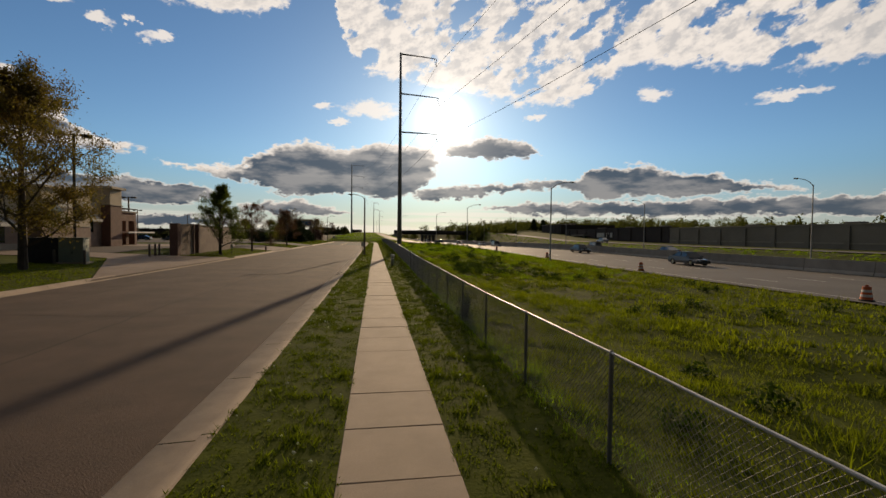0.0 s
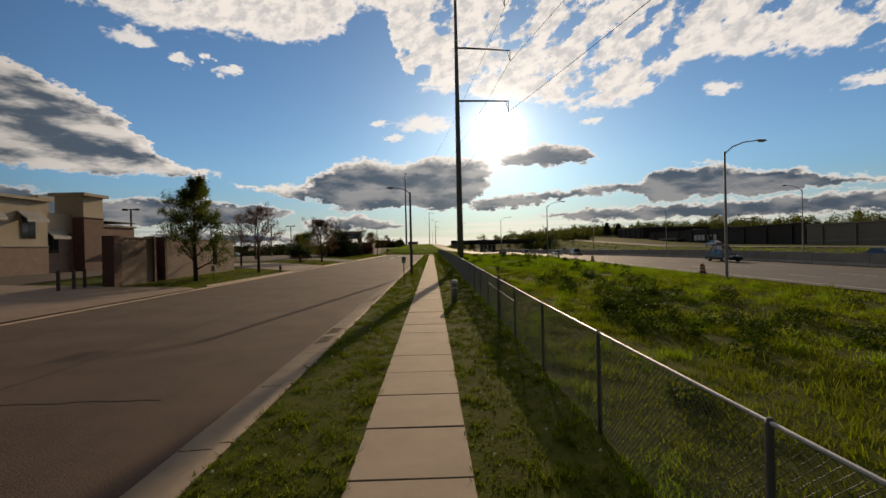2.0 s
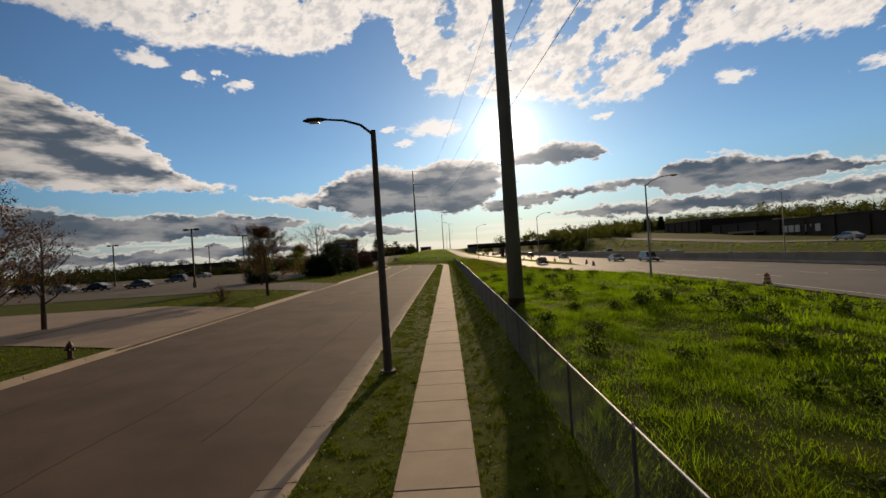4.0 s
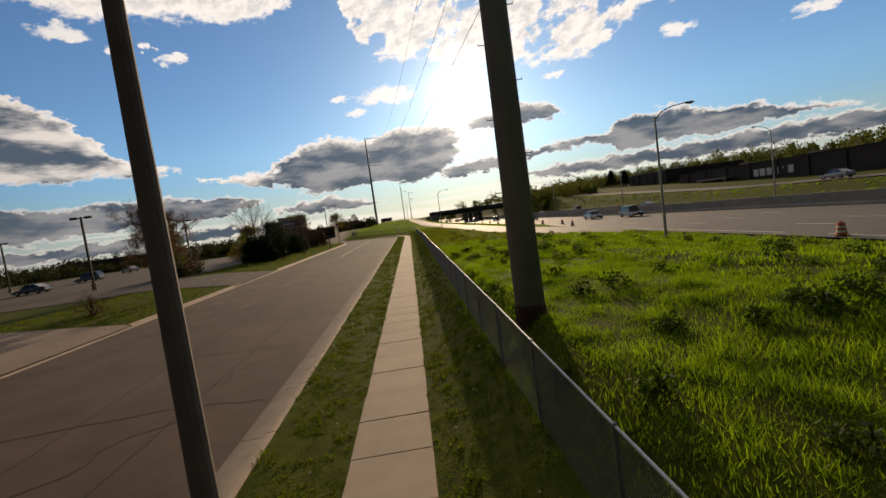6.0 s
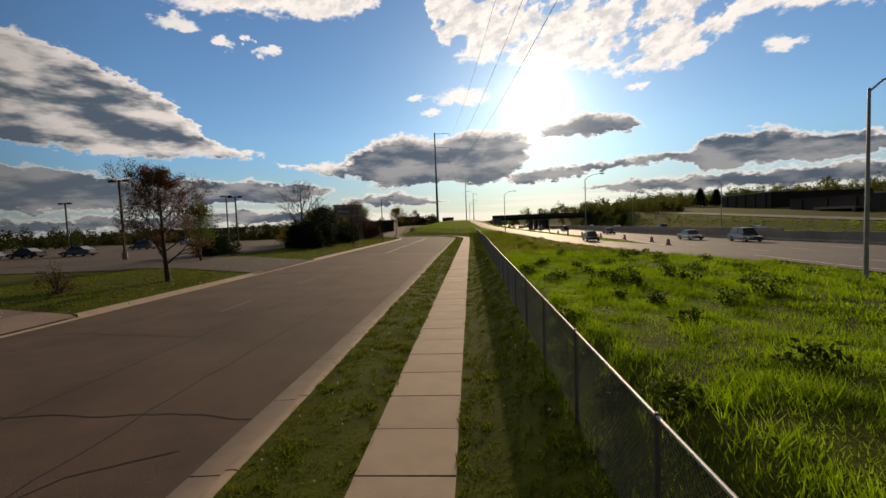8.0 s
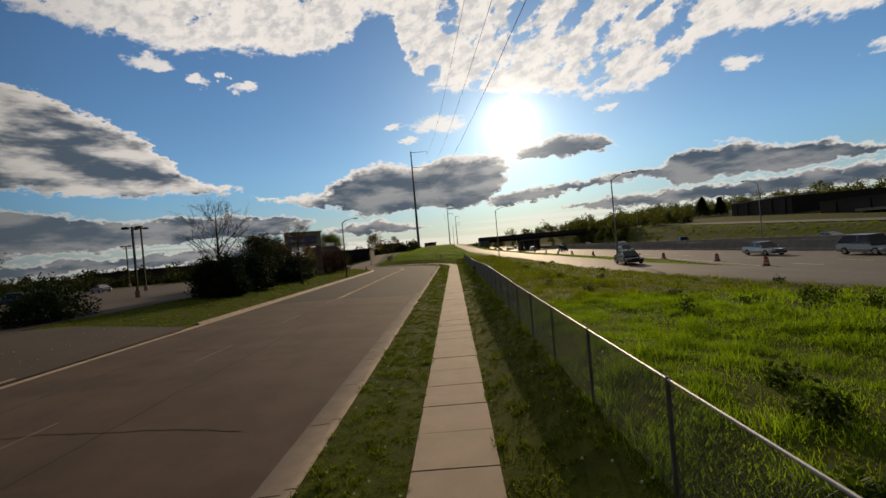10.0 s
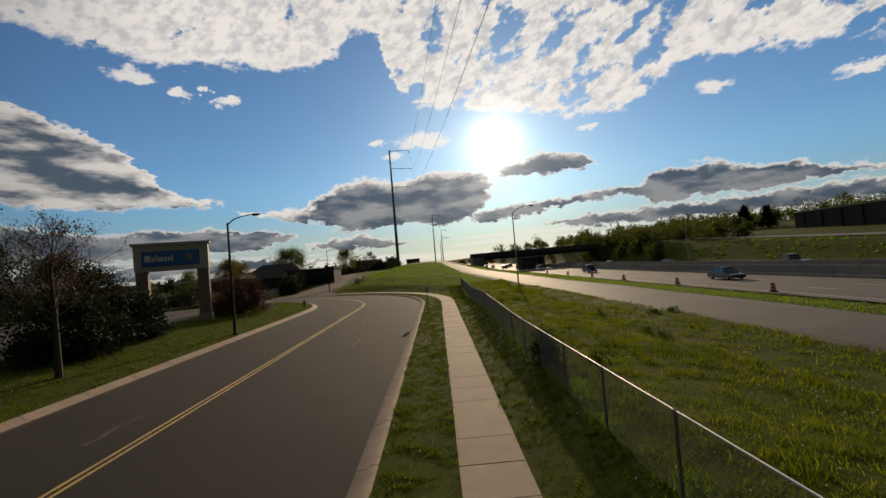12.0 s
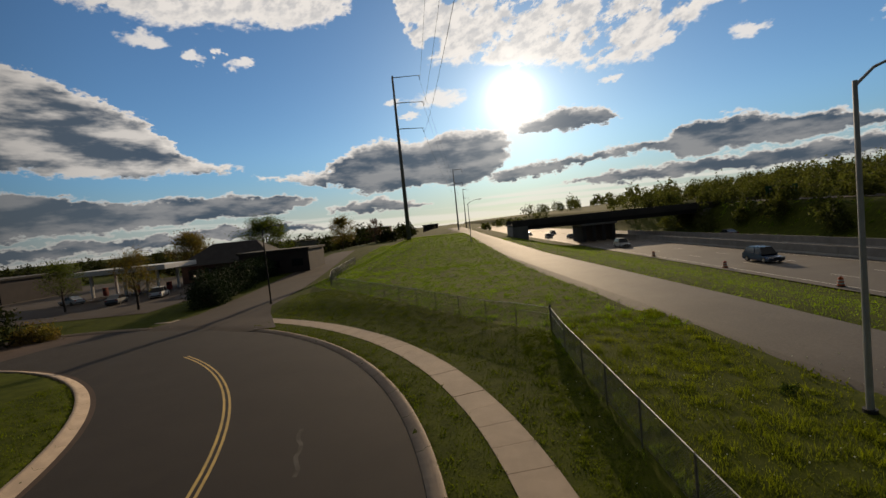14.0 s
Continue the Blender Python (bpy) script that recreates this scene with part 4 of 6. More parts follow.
def road_marks():
    ob = thing("road_markings", -9.6, 100, 0, 0, "worn yellow centre lines and dashes on the street", "road marking", kind="structure")
    inv = ob.matrix_world.inverted()
    made = []
    for u in (-9.5, -9.26):
        made.append(ribbon("line", [(s, u) for s in np.arange(129, 212, 1.5)], 0.11, PAINT_Y, 0.006, None))
    for s in np.arange(90, 127, 9.0):
        made.append(ribbon("dash", [(s + k, -9.6) for k in range(4)], 0.10, FADED, 0.006, None))
    for m in made:
        m.parent = ob
        m.matrix_parent_inverse = inv
    cr = thing("crack_sealant", -8, 100, 0, 0, "dark wavering sealed cracks across the asphalt", "road crack", kind="structure")
    inv = cr.matrix_world.inverted()
    rng = random.Random(4)
    made = []
    for u, s0, s1 in ((-7.7, -10, 128), (-12.3, 20, 120), (-5.0, 62, 96)):
        pts, w = [], 0.0
        for s in np.arange(s0, s1, 0.4):
            w = 0.93 * w + rng.uniform(-0.045, 0.045)
            pts.append((s, u + 0.10 * math.sin(s * 0.21) + w))
        made.append(ribbon("crack", pts, 0.045, TAR, 0.005, None))
    for s, u0, u1 in ((17, -15, -6), (29.5, -15, -4), (46.8, -15, -9), (58.5, -15, -3), (73.6, -14, -2.6), (79.5, -9, -2.6), (86.0, -15, -7.7), (93, -8, -2.6), (101, -15, -4), (110.1, -15, -6), (118.5, -12, -2.6), (128.6, -15.2, -2.6), (151.5, -13, -3.2), (168, -15, -9)):
        pts, w = [], 0.0
        for u in np.arange(u0, u1, 0.3):
            w = 0.95 * w + rng.uniform(-0.08, 0.08)
            pts.append((s + 0.2 * math.sin(u * 0.7 + s) + w, u))
        made.append(ribbon("crack", pts, 0.04, TAR, 0.006, None))
    for s, u in ((70.5, -6.6), (75.2, -5.5), (114, -4.2)):
        pts = [(s + 0.5 * k + rng.uniform(-0.1, 0.1), u + 0.35 * math.sin(k * 1.3) + 0.3 * k) for k in range(7)]
        made.append(ribbon("crack", pts, 0.035, TAR, 0.007, None))
    for m in made:
        m.parent = cr
        m.matrix_parent_inverse = inv
    # worn patches
    pa = thing("asphalt_patch", -11, 127, 0, 0, "darker resurfaced asphalt beyond the old paving", "road patch", kind="structure")
    inv = pa.matrix_world.inverted()
    us = [-15.0 + 12.62 * i / 8 for i in range(9)]
    m = flat_strip("patch", [[(*along(s, u), crown(u) + 0.003) for u in us] for s in np.arange(128.6, 236, 2.0)],
                   surface("newer asphalt", (0.034, 0.028, 0.0245), (0.026, 0.022, 0.0195), 0.9, 0.4, 45, 0.5, stain=0.2, spec=0.25), None)
    m.parent = pa
    m.matrix_parent_inverse = inv
    worn = surface("pale worn asphalt", (0.085, 0.078, 0.07), (0.045, 0.038, 0.033), 0.9, 1.6, 50, 0.3, spec=0.25, spread=0.3)
    for s, u, w, n in ((180.5, -13.0, 0.45, 5), (183.0, -13.3, 0.35, 4), (178.0, -12.2, 0.3, 3), (186.0, -6.4, 0.16, 9), (152.0, -5.6, 0.14, 8), (139.0, -11.0, 0.2, 6), (163.5, -6.9, 0.18, 7)):
        m = ribbon("worn_streak", [(s + 0.5 * i, u + 0.08 * math.sin(i * 1.7)) for i in range(n)], w, worn, 0.0065, None)
        m.parent = pa
        m.matrix_parent_inverse = inv
    # highway lane lines
    hw = thing("lane_lines", 30, 100, 0, 0, "white lane lines on the highway", "road marking", kind="structure")
    inv = hw.matrix_world.inverted()
    for x in (24.6, 40.0, 42.4, 55.6):
        e = [(y, float(highway_edge(y)) + 1.1 if x < 25 else x) for y in np.arange(-60, 400, 6.0)]
        m = flat_strip("edge_line", [[(q - 0.06, y, highway_level(y) + 0.006), (q + 0.06, y, highway_level(y) + 0.006)] for y, q in e], PAINT_W)
        m.parent, m.matrix_parent_inverse = hw, inv
    for x in (28.4, 32.2, 36.1, 46.3, 50.2):
        for y in np.arange(-10, 280, 12.2):
            if x < highway_edge(y) + 2:
                continue
            m = flat_strip("dash", [[(x - 0.06, yy, highway_level(yy) + 0.006), (x + 0.06, yy, highway_level(yy) + 0.006)] for yy in (y, y + 3)], PAINT_W)
            m.parent, m.matrix_parent_inverse = hw, inv


road_marks()

# ---- buildings ----


def wall_box(name, x0, x1, y0, y1, z0, z1, mat, ob, label="", bevel=0.03):
    bm = cuboid(x0, x1, y0, y1, z0, z1, bevel=bevel)
    return part(name, bm, mat, ob, label)


def shop_window(ob, x, y0, y1, z0, z1, bars=1, awning=True, wide=0.45):
    """A window in a wall that looks towards +x, with frame, glass and a striped awning."""
    w = part("window", cuboid(x - 0.25, x + 0.02, y0, y1, z0, z1), DARK_STEEL, ob)
    n = bars + 1
    for k in range(n):
        a, b = y0 + 0.06 + (y1 - y0 - 0.06) * k / n, y0 + (y1 - y0 - 0.06) * (k + 1) / n
        part("pane", cuboid(x + 0.021, x + 0.026, a, b, z0 + 0.07, z1 - 0.07), GLASS, w)
    if awning:
        aw = part("awning", prism([(x, z1 + 0.35), (x, z1 + 0.30), (x + 1.0, z1 - 0.55), (x + 1.0, z1 - 0.45)], y0 - wide, y1 + wide), AWNING_W, ob, "striped cloth awning")
        m = 7
        span = (y1 - y0 + 2 * wide)
        for k in range(m):
            a = y0 - wide + span * (k + 0.15) / m
            part("stripe", prism([(x + 0.005, z1 + 0.365), (x + 0.005, z1 + 0.355), (x + 1.0, z1 - 0.44), (x + 1.0, z1 - 0.43)], a, a + span / m * 0.5), AWNING_D, aw)
        part("valance", cuboid(x + 0.98, x + 1.01, y0 - wide, y1 + wide, z1 - 0.72, z1 - 0.46), AWNING_W, aw)


def shop():
    ob = thing("shop_building", 0, 0, 0, 0, "tan brick and cream stucco shop with striped awnings", "building")
    zb = 0.3
    # main front
    wall_box("lower_wall", -50, -38.0, 57.8, 66.7, zb, 3.62, BRICK_TAN, ob, "tan brick lower wall")
    wall_box("upper_wall", -50, -38.05, 57.8, 66.7, 3.62, 8.2, STUCCO, ob, "cream stucco upper wall")
    wall_box("cornice", -50.2, -37.7, 57.5, 67.0, 8.2, 8.5, STUCCO, ob)
    wall_box("ledge", -38.05, -37.94, 57.75, 66.75, 3.6, 3.74, STONE_PALE, ob)
    # near wing
    wall_box("wing_wall", -52, -39.5, 42.0, 57.8, zb, 4.3, BRICK_TAN, ob)
    wall_box("wing_upper_wall", -52, -39.55, 42.0, 57.8, 4.3, 7.2, STUCCO, ob)
    wall_box("wing_cornice", -52.2, -39.2, 41.8, 57.8, 7.2, 7.5, STUCCO, ob)
    wall_box("plinth", -39.5, -39.42, 42.0, 57.8, zb, 1.6, STONE_PALE, ob)
    # link and tower
    wall_box("link_wall", -50, -39.2, 66.7, 71.3, zb, 5.2, BRICK_TAN, ob)
    wall_box("link_upper_wall", -50, -39.25, 66.7, 71.3, 5.2, 7.3, STUCCO, ob)
    wall_box("tower_lower", -41.2, -38.0, 71.3, 74.3, zb, 7.0, BRICK_RED, ob, "dark red brick tower")
    wall_box("tower_upper", -41.2, -38.05, 71.3, 74.3, 7.0, 9.4, STUCCO, ob)
    wall_box("tower_cornice", -41.6, -37.6, 70.9, 74.7, 9.4, 9.75, STUCCO, ob)
    wall_box("tower_ledge", -41.3, -37.9, 71.2, 74.4, 6.95, 7.1, STONE_PALE, ob)
    wall_box("tower_back_pillar", -44.5, -43.0, 71.3, 72.8, 7.3, 9.2, STUCCO, ob)
    wall_box("tower_back_cap", -44.8, -42.7, 71.0, 73.1, 9.2, 9.5, STUCCO, ob)
    # far wing with open bays
    wall_box("far_wall", -50, -40.5, 74.3, 83.4, 4.9, 6.3, BRICK_RED, ob)
    wall_box("far_cap", -50.1, -40.3, 74.3, 83.6, 6.3, 6.55, STONE_PALE, ob)
    for y in (74.3, 77.2, 80.0, 82.6):
        wall_box("bay_pillar", -41.3, -40.4, y, y + 0.8, zb, 4.9, BRICK_RED, ob)
    wall_box("bay_back", -47, -46.5, 74.3, 83.4, zb, 4.9, STUCCO, ob)
    wall_box("bay_canopy", -40.5, -37.4, 75.0, 83.0, 2.9, 3.15, WHITE, ob)
    wall_box("roof", -52, -40, 42.5, 83, 6.9, 7.0, ROOFING, ob)
    for x, y in ((-46, 52), (-45, 54.5)):
        wall_box("roof_unit", x - 1, x + 1, y - 0.8, y + 0.8, 7.0, 8.3, DARK_STEEL, ob, "rooftop air unit")
    for a, b in ((59.5, 61.0), (63.8, 65.3)):
        shop_window(ob, -38.03, a, b, 4.45, 6.75)
    shop_window(ob, -39.18, 68.0, 69.3, 3.0, 5.2)
    for a in (44.5, 48.9, 53.2):
        shop_window(ob, -39.48, a, a + 1.4, 1.7, 4.2, awning=a > 50)
    for y0, y1 in ((75.2, 77.1), (78.1, 79.9)):
        shop_window(ob, -46.45, y0, y1, 1.2, 3.6, awning=False)


shop()


def brick_outbuilding():
    ob = thing("screen_wall", 0, 0, 0, 0, "tan brick screen wall with a dark gate and window", "wall")
    x = -21.0
    zb = 0.2
    part("front_wall", cuboid(-21.4, x, 52.6, 56.2, zb, 3.9), BRICK_TAN, ob)
    part("front_wall", cuboid(-21.4, x, 57.9, 65.6, zb, 3.9), BRICK_TAN, ob)
    part("front_wall", cuboid(-21.4, x, 66.6, 70.4, zb, 3.9), BRICK_TAN, ob)
    part("sill_wall", cuboid(-21.4, x, 65.6, 66.6, zb, 1.5), BRICK_TAN, ob)
    part("head_wall", cuboid(-21.4, x, 65.6, 66.6, 3.5, 3.9), BRICK_TAN, ob)
    part("corner_pillar", cuboid(-21.7, x + 0.12, 51.8, 52.6, zb, 4.05, bevel=0.02), BRICK_RED, ob, "darker brick corner pillar")
    part("gate_pillar", cuboid(-21.7, x + 0.12, 56.2, 56.5, zb, 4.1, bevel=0.02), BRICK_RED, ob)
    part("gate_pillar", cuboid(-21.7, x + 0.12, 57.6, 57.9, zb, 4.1, bevel=0.02), BRICK_RED, ob)
    part("side_wall", cuboid(-26.0, -21.4, 70.0, 70.4, zb, 3.9), BRICK_TAN, ob)
    part("back_wall", cuboid(-22.4, -22.0, 57.9, 70.0, zb, 3.9), BRICK_TAN, ob)
    part("coping", cuboid(-21.5, x + 0.05, 52.6, 56.2, 3.9, 4.0), STONE_PALE, ob)
    part("coping", cuboid(-21.5, x + 0.05, 57.9, 70.45, 3.9, 4.0), STONE_PALE, ob)
    g = part("gate", cuboid(-21.6, -21.5, 56.5, 57.6, zb + 0.1, 3.7), DARK_STEEL, ob, "dark steel gate")
    for k in range(6):
        part("slat", cuboid(-21.5, -21.47, 56.55 + k * 0.17, 56.66 + k * 0.17, zb + 0.2, 3.6), DARK_STEEL, g)
    w = part("window", cuboid(-21.36, -21.3, 65.6, 66.6, 1.5, 3.5), GLASS, ob)
    for k in range(4):
        part("glazing_bar", cuboid(-21.29, -21.26, 65.62, 66.58, 1.52 + k * 0.64, 1.58 + k * 0.64), WHITE, w)
    for k in range(3):
        part("glazing_bar", cuboid(-21.258, -21.235, 65.62 + k * 0.45, 65.67 + k * 0.45, 1.52, 3.48), WHITE, w)


brick_outbuilding()
for y in (49.2, 50.4, 51.3):
    b = thing("guard_post", -22.5, y, land_at(-22.5, y) + 0.04, 0, "brown steel guard post at the yard entry", "bollard", "guard posts")
    part("tube", rod((0, 0, -0.2), (0, 0, 1.25), r=0.1, sides=12), WOOD_POLE, b)
    part("cap", rod((0, 0, 1.25), (0, 0, 1.31), r=[0.1, 0.03], sides=12), WOOD_POLE, b)


def big_store(name, label, x0, x1, y0, y1, top, mat, mat2, bays):
    zb = 0.6
    ob = thing(name, 0, 0, 0, 0, label, "building")
    part("front_wall", cuboid(x0, x0 + 0.5, y0, y1, zb, top), mat, ob)
    part("side_wall", cuboid(x0 + 0.5, x1, y0, y0 + 0.5, zb, top), mat, ob)
    part("side_wall", cuboid(x0 + 0.5, x1, y1 - 0.5, y1, zb, top), mat, ob)
    part("back_wall", cuboid(x1 - 0.5, x1, y0 + 0.5, y1 - 0.5, zb, top), mat, ob)
    part("roof", cuboid(x0 + 0.5, x1 - 0.5, y0 + 0.5, y1 - 0.5, top - 0.6, top - 0.4), ROOFING, ob)
    part("parapet", cuboid(x0 - 0.15, x0 + 0.55, y0 - 0.1, y1 + 0.1, top, top + 0.25), mat2, ob)
    part("band", cuboid(x0 - 0.08, x0 - 0.002, y0, y1, zb + 1.6, zb + 1.9), mat2, ob)
    for k in range(bays):
        y = y0 + (y1 - y0) * (k + 0.5) / bays
        part("pilaster", cuboid(x0 - 0.25, x0 - 0.002, y - 0.5, y + 0.5, zb, top - 0.3), mat, ob)
    for k in range(3):
        y = y0 + (y1 - y0) * (k + 0.6) / 3.5
        part("roof_unit", cuboid(x0 + 8, x0 + 10.5, y, y + 3, top - 0.4, top + 0.9, bevel=0.05), TAN_WALL, ob)
    return ob


st = big_store("dark_store", "long dark brown store with pale sign shapes", 91, 130, 124.3, 200, 6.5, DARK_WALL, DARK_WALL, 9)
for k, (w, h) in enumerate(((1.5, 1.8), (1.7, 1.8), (1.5, 1.8), (1.3, 1.8), (0.35, 0.6), (1.5, 1.8))):
    y = 168.2 - k * 2.05
    part("sign_block", cuboid(90.80, 90.98, y - w / 2, y + w / 2, 4.9 - h, 4.9, bevel=0.03), WHITE, st, "pale raised sign block")
part("entrance_canopy", cuboid(88.5, 90.97, 176, 188, 3.6, 4.2), TAN_WALL, st)
for y in (177, 187):
    part("canopy_post", cuboid(88.8, 89.3, y - 0.3, y + 0.3, 0.6, 3.6), STONE_PALE, st)
big_store("tan_store", "broad tan store with a plain flat roofline", 91, 135, 36, 124.0, 6.0, TAN_WALL, STONE_PALE, 11)
big_store("low_store", "low brown shops behind the highway bank", 95, 125, 214, 240, 9.5, DARK_WALL, TAN_WALL, 5)


def pylon_sign():
    ob = thing("pylon_sign", -25.7, 168.75, land_at(-25.7, 168.75), 22.5, "cream store sign with a blue panel on two brick columns", "sign")
    z = 6.0 - land_at(-25.7, 168.75)
    for s in (-1, 1):
        part("column", cuboid(s * 2.55 - 0.5, s * 2.55 + 0.5, -0.5, 0.5, -0.5, z, bevel=0.02), BRICK_TAN, ob, "brick column")
        part("column_foot", cuboid(s * 2.55 - 0.6, s * 2.55 + 0.6, -0.6, 0.6, -0.5, 0.7, bevel=0.03), STONE_PALE, ob)
    part("cabinet", cuboid(-3.1, 3.1, -0.62, 0.62, z, z + 2.45, bevel=0.02), CREAM, ob)
    part("cornice", cuboid(-3.3, 3.3, -0.8, 0.8, z + 2.45, z + 2.7, bevel=0.03), CREAM, ob)
    face = part("sign_face", cuboid(-2.45, 2.35, -0.68, -0.622, z + 0.45, z + 1.9, bevel=0.01), BLUE_SIGN, ob, "blue sign face")
    bm = bmesh.new()
    for k, (w, h) in enumerate(((0.5, 0.62), (0.26, 0.42), (0.12, 0.66), (0.42, 0.42), (0.26, 0.42), (0.2, 0.42), (0.16, 0.56))):
        x = -2.2 + sum(v + 0.07 for v in (0.5, 0.26, 0.12, 0.42, 0.26, 0.2, 0.16)[:k])
        box(bm, x, x + w, -0.70, -0.684, z + 0.9, z + 0.9 + h)
    part("white_shapes", bm, WHITE, face, "white letter-sized blocks")
    for k in range(6):
        a = k * math.pi / 3
        bm = cuboid(-0.05, 0.05, -0.70, -0.684, 0.12, 0.36)
        bmesh.ops.rotate(bm, verts=bm.verts, cent=(0, 0, 0), matrix=Matrix.Rotation(a, 3, "Y"))
        bmesh.ops.translate(bm, verts=bm.verts, vec=(1.5, 0, z + 1.2))
        part("ray", bm, SIGN_YELLOW, face)
    part("rail", cuboid(-2.0, 2.0, -0.1, 0.1, 1.2, 1.4), DARK_STEEL, ob)


pylon_sign()


def fuel_station():
    g = land_at(-60, 262)
    ob = thing("fuel_station", -62, 256, g, 0, "fuel station with a flat canopy and dark hipped shop", "building")
    part("canopy", cuboid(-13, 6, -5, 5, 4.3, 5.2, bevel=0.05), WHITE, ob, "pale flat canopy")
    for x in (-10, -3.5, 3):
        for y in (-3, 3):
            part("canopy_post", cuboid(x - 0.2, x + 0.2, y - 0.2, y + 0.2, 0, 4.3), WHITE, ob)
        p = part("pump", cuboid(x - 0.4, x + 0.4, -0.3, 0.3, 0, 1.6, bevel=0.04), RED_PAINT, ob)
        part("screen", cuboid(x - 0.25, x + 0.25, -0.33, -0.302, 1.0, 1.4), BLACK, p)
    part("shop_wall", cuboid(0, 20, 9, 19, 0, 3.8), BRICK_RED, ob)
    bm = bmesh.new()
    v = [bm.verts.new(p) for p in ((-1, 8, 3.8), (21, 8, 3.8), (21, 20, 3.8), (-1, 20, 3.8), (5, 14, 8.2), (15, 14, 8.2))]
    for f in ((0, 1, 5, 4), (1, 2, 5), (2, 3, 4, 5), (3, 0, 4), (3, 2, 1, 0)):
        bm.faces.new([v[i] for i in f])
    part("hipped_roof", bm, SHINGLE, ob, "dark hipped shingle roof")
    for k in range(5):
        w = part("window", cuboid(1.5 + k * 3.7, 4.3 + k * 3.7, 8.9, 9.0 - 0.002, 0.8, 3.0), DARK_STEEL, ob)
        part("pane", cuboid(1.6 + k * 3.7, 4.2 + k * 3.7, 8.88, 8.898, 0.9, 2.9), GLASS, w)


fuel_station()


def plain_building(x, y, w, d, h, mat, label, floors=1, name="building"):
    z = land_at(x, y)
    ob = thing(name, x, y, z, 0, label, "building")
    part("wall", cuboid(-w / 2, w / 2, -d / 2, d / 2, -1, h), mat, ob)
    part("roof", cuboid(-w / 2 - 0.3, w / 2 + 0.3, -d / 2 - 0.3, d / 2 + 0.3, h, h + 0.4), SHINGLE, ob)
    n = max(2, int(w / 4))
    for f in range(floors):
        for k in range(n):
            a = -w / 2 + w * (k + 0.25) / n
            win = part("window", cuboid(a, a + w / n * 0.5, -d / 2 - 0.04, -d / 2 - 0.002, 1.0 + f * 3.4, 2.6 + f * 3.4), DARK_STEEL, ob)
            part("pane", cuboid(a + 0.1, a + w / n * 0.5 - 0.1, -d / 2 - 0.06, -d / 2 - 0.042, 1.1 + f * 3.4, 2.5 + f * 3.4), GLASS, win)


plain_building(-120, 270, 44, 20, 5.0, DARK_WALL, "low dark commercial block beyond the parking lot", 1)
plain_building(-165, 180, 30, 40, 7.0, TAN_WALL, "low tan warehouse across the parking lot", 1)
plain_building(-38, 262, 14, 10, 4.2, DARK_WALL, "low dark shed with a pale roof edge beside the lane", 1)
plain_building(-44, 400, 16, 12, 7.0, BRICK_RED, "far brick house near the crest", 1)
plain_building(-17, 440, 9, 8, 3.2, DARK_WALL, "far dark shop at the top of the ramp", 1)
plain_building(-95, 400, 60, 20, 6.0, TAN_WALL, "long low tan building on the skyline", 1)

# ---- vehicles ----


def car_shape(length, width, height, kind):
    """Half outlines of the body and the cabin along the length, from the nose."""
    L, h = length, height
    low = [(0.0, 0.32), (0.02, 0.55), (0.06, 0.66), (0.26, 0.80 if kind != "sedan" else 0.76), (0.30, 0.84)]
    if kind == "pickup":
        cabin = [(0.28, 0.95), (0.38, h), (0.60, h - 0.02), (0.64, 1.0)]
        rear = [(0.66, 1.0), (0.99, 1.02), (1.0, 0.45)]
    elif kind == "suv":
        cabin = [(0.26, 0.95), (0.38, h), (0.86, h - 0.03), (0.97, 1.0)]
        rear = [(0.985, 0.98), (1.0, 0.5)]
    else:
        cabin = [(0.27, 0.86), (0.42, h), (0.68, h - 0.02), (0.87, 0.98)]
        rear = [(0.98, 0.95), (1.0, 0.5)]
    return low, cabin, rear


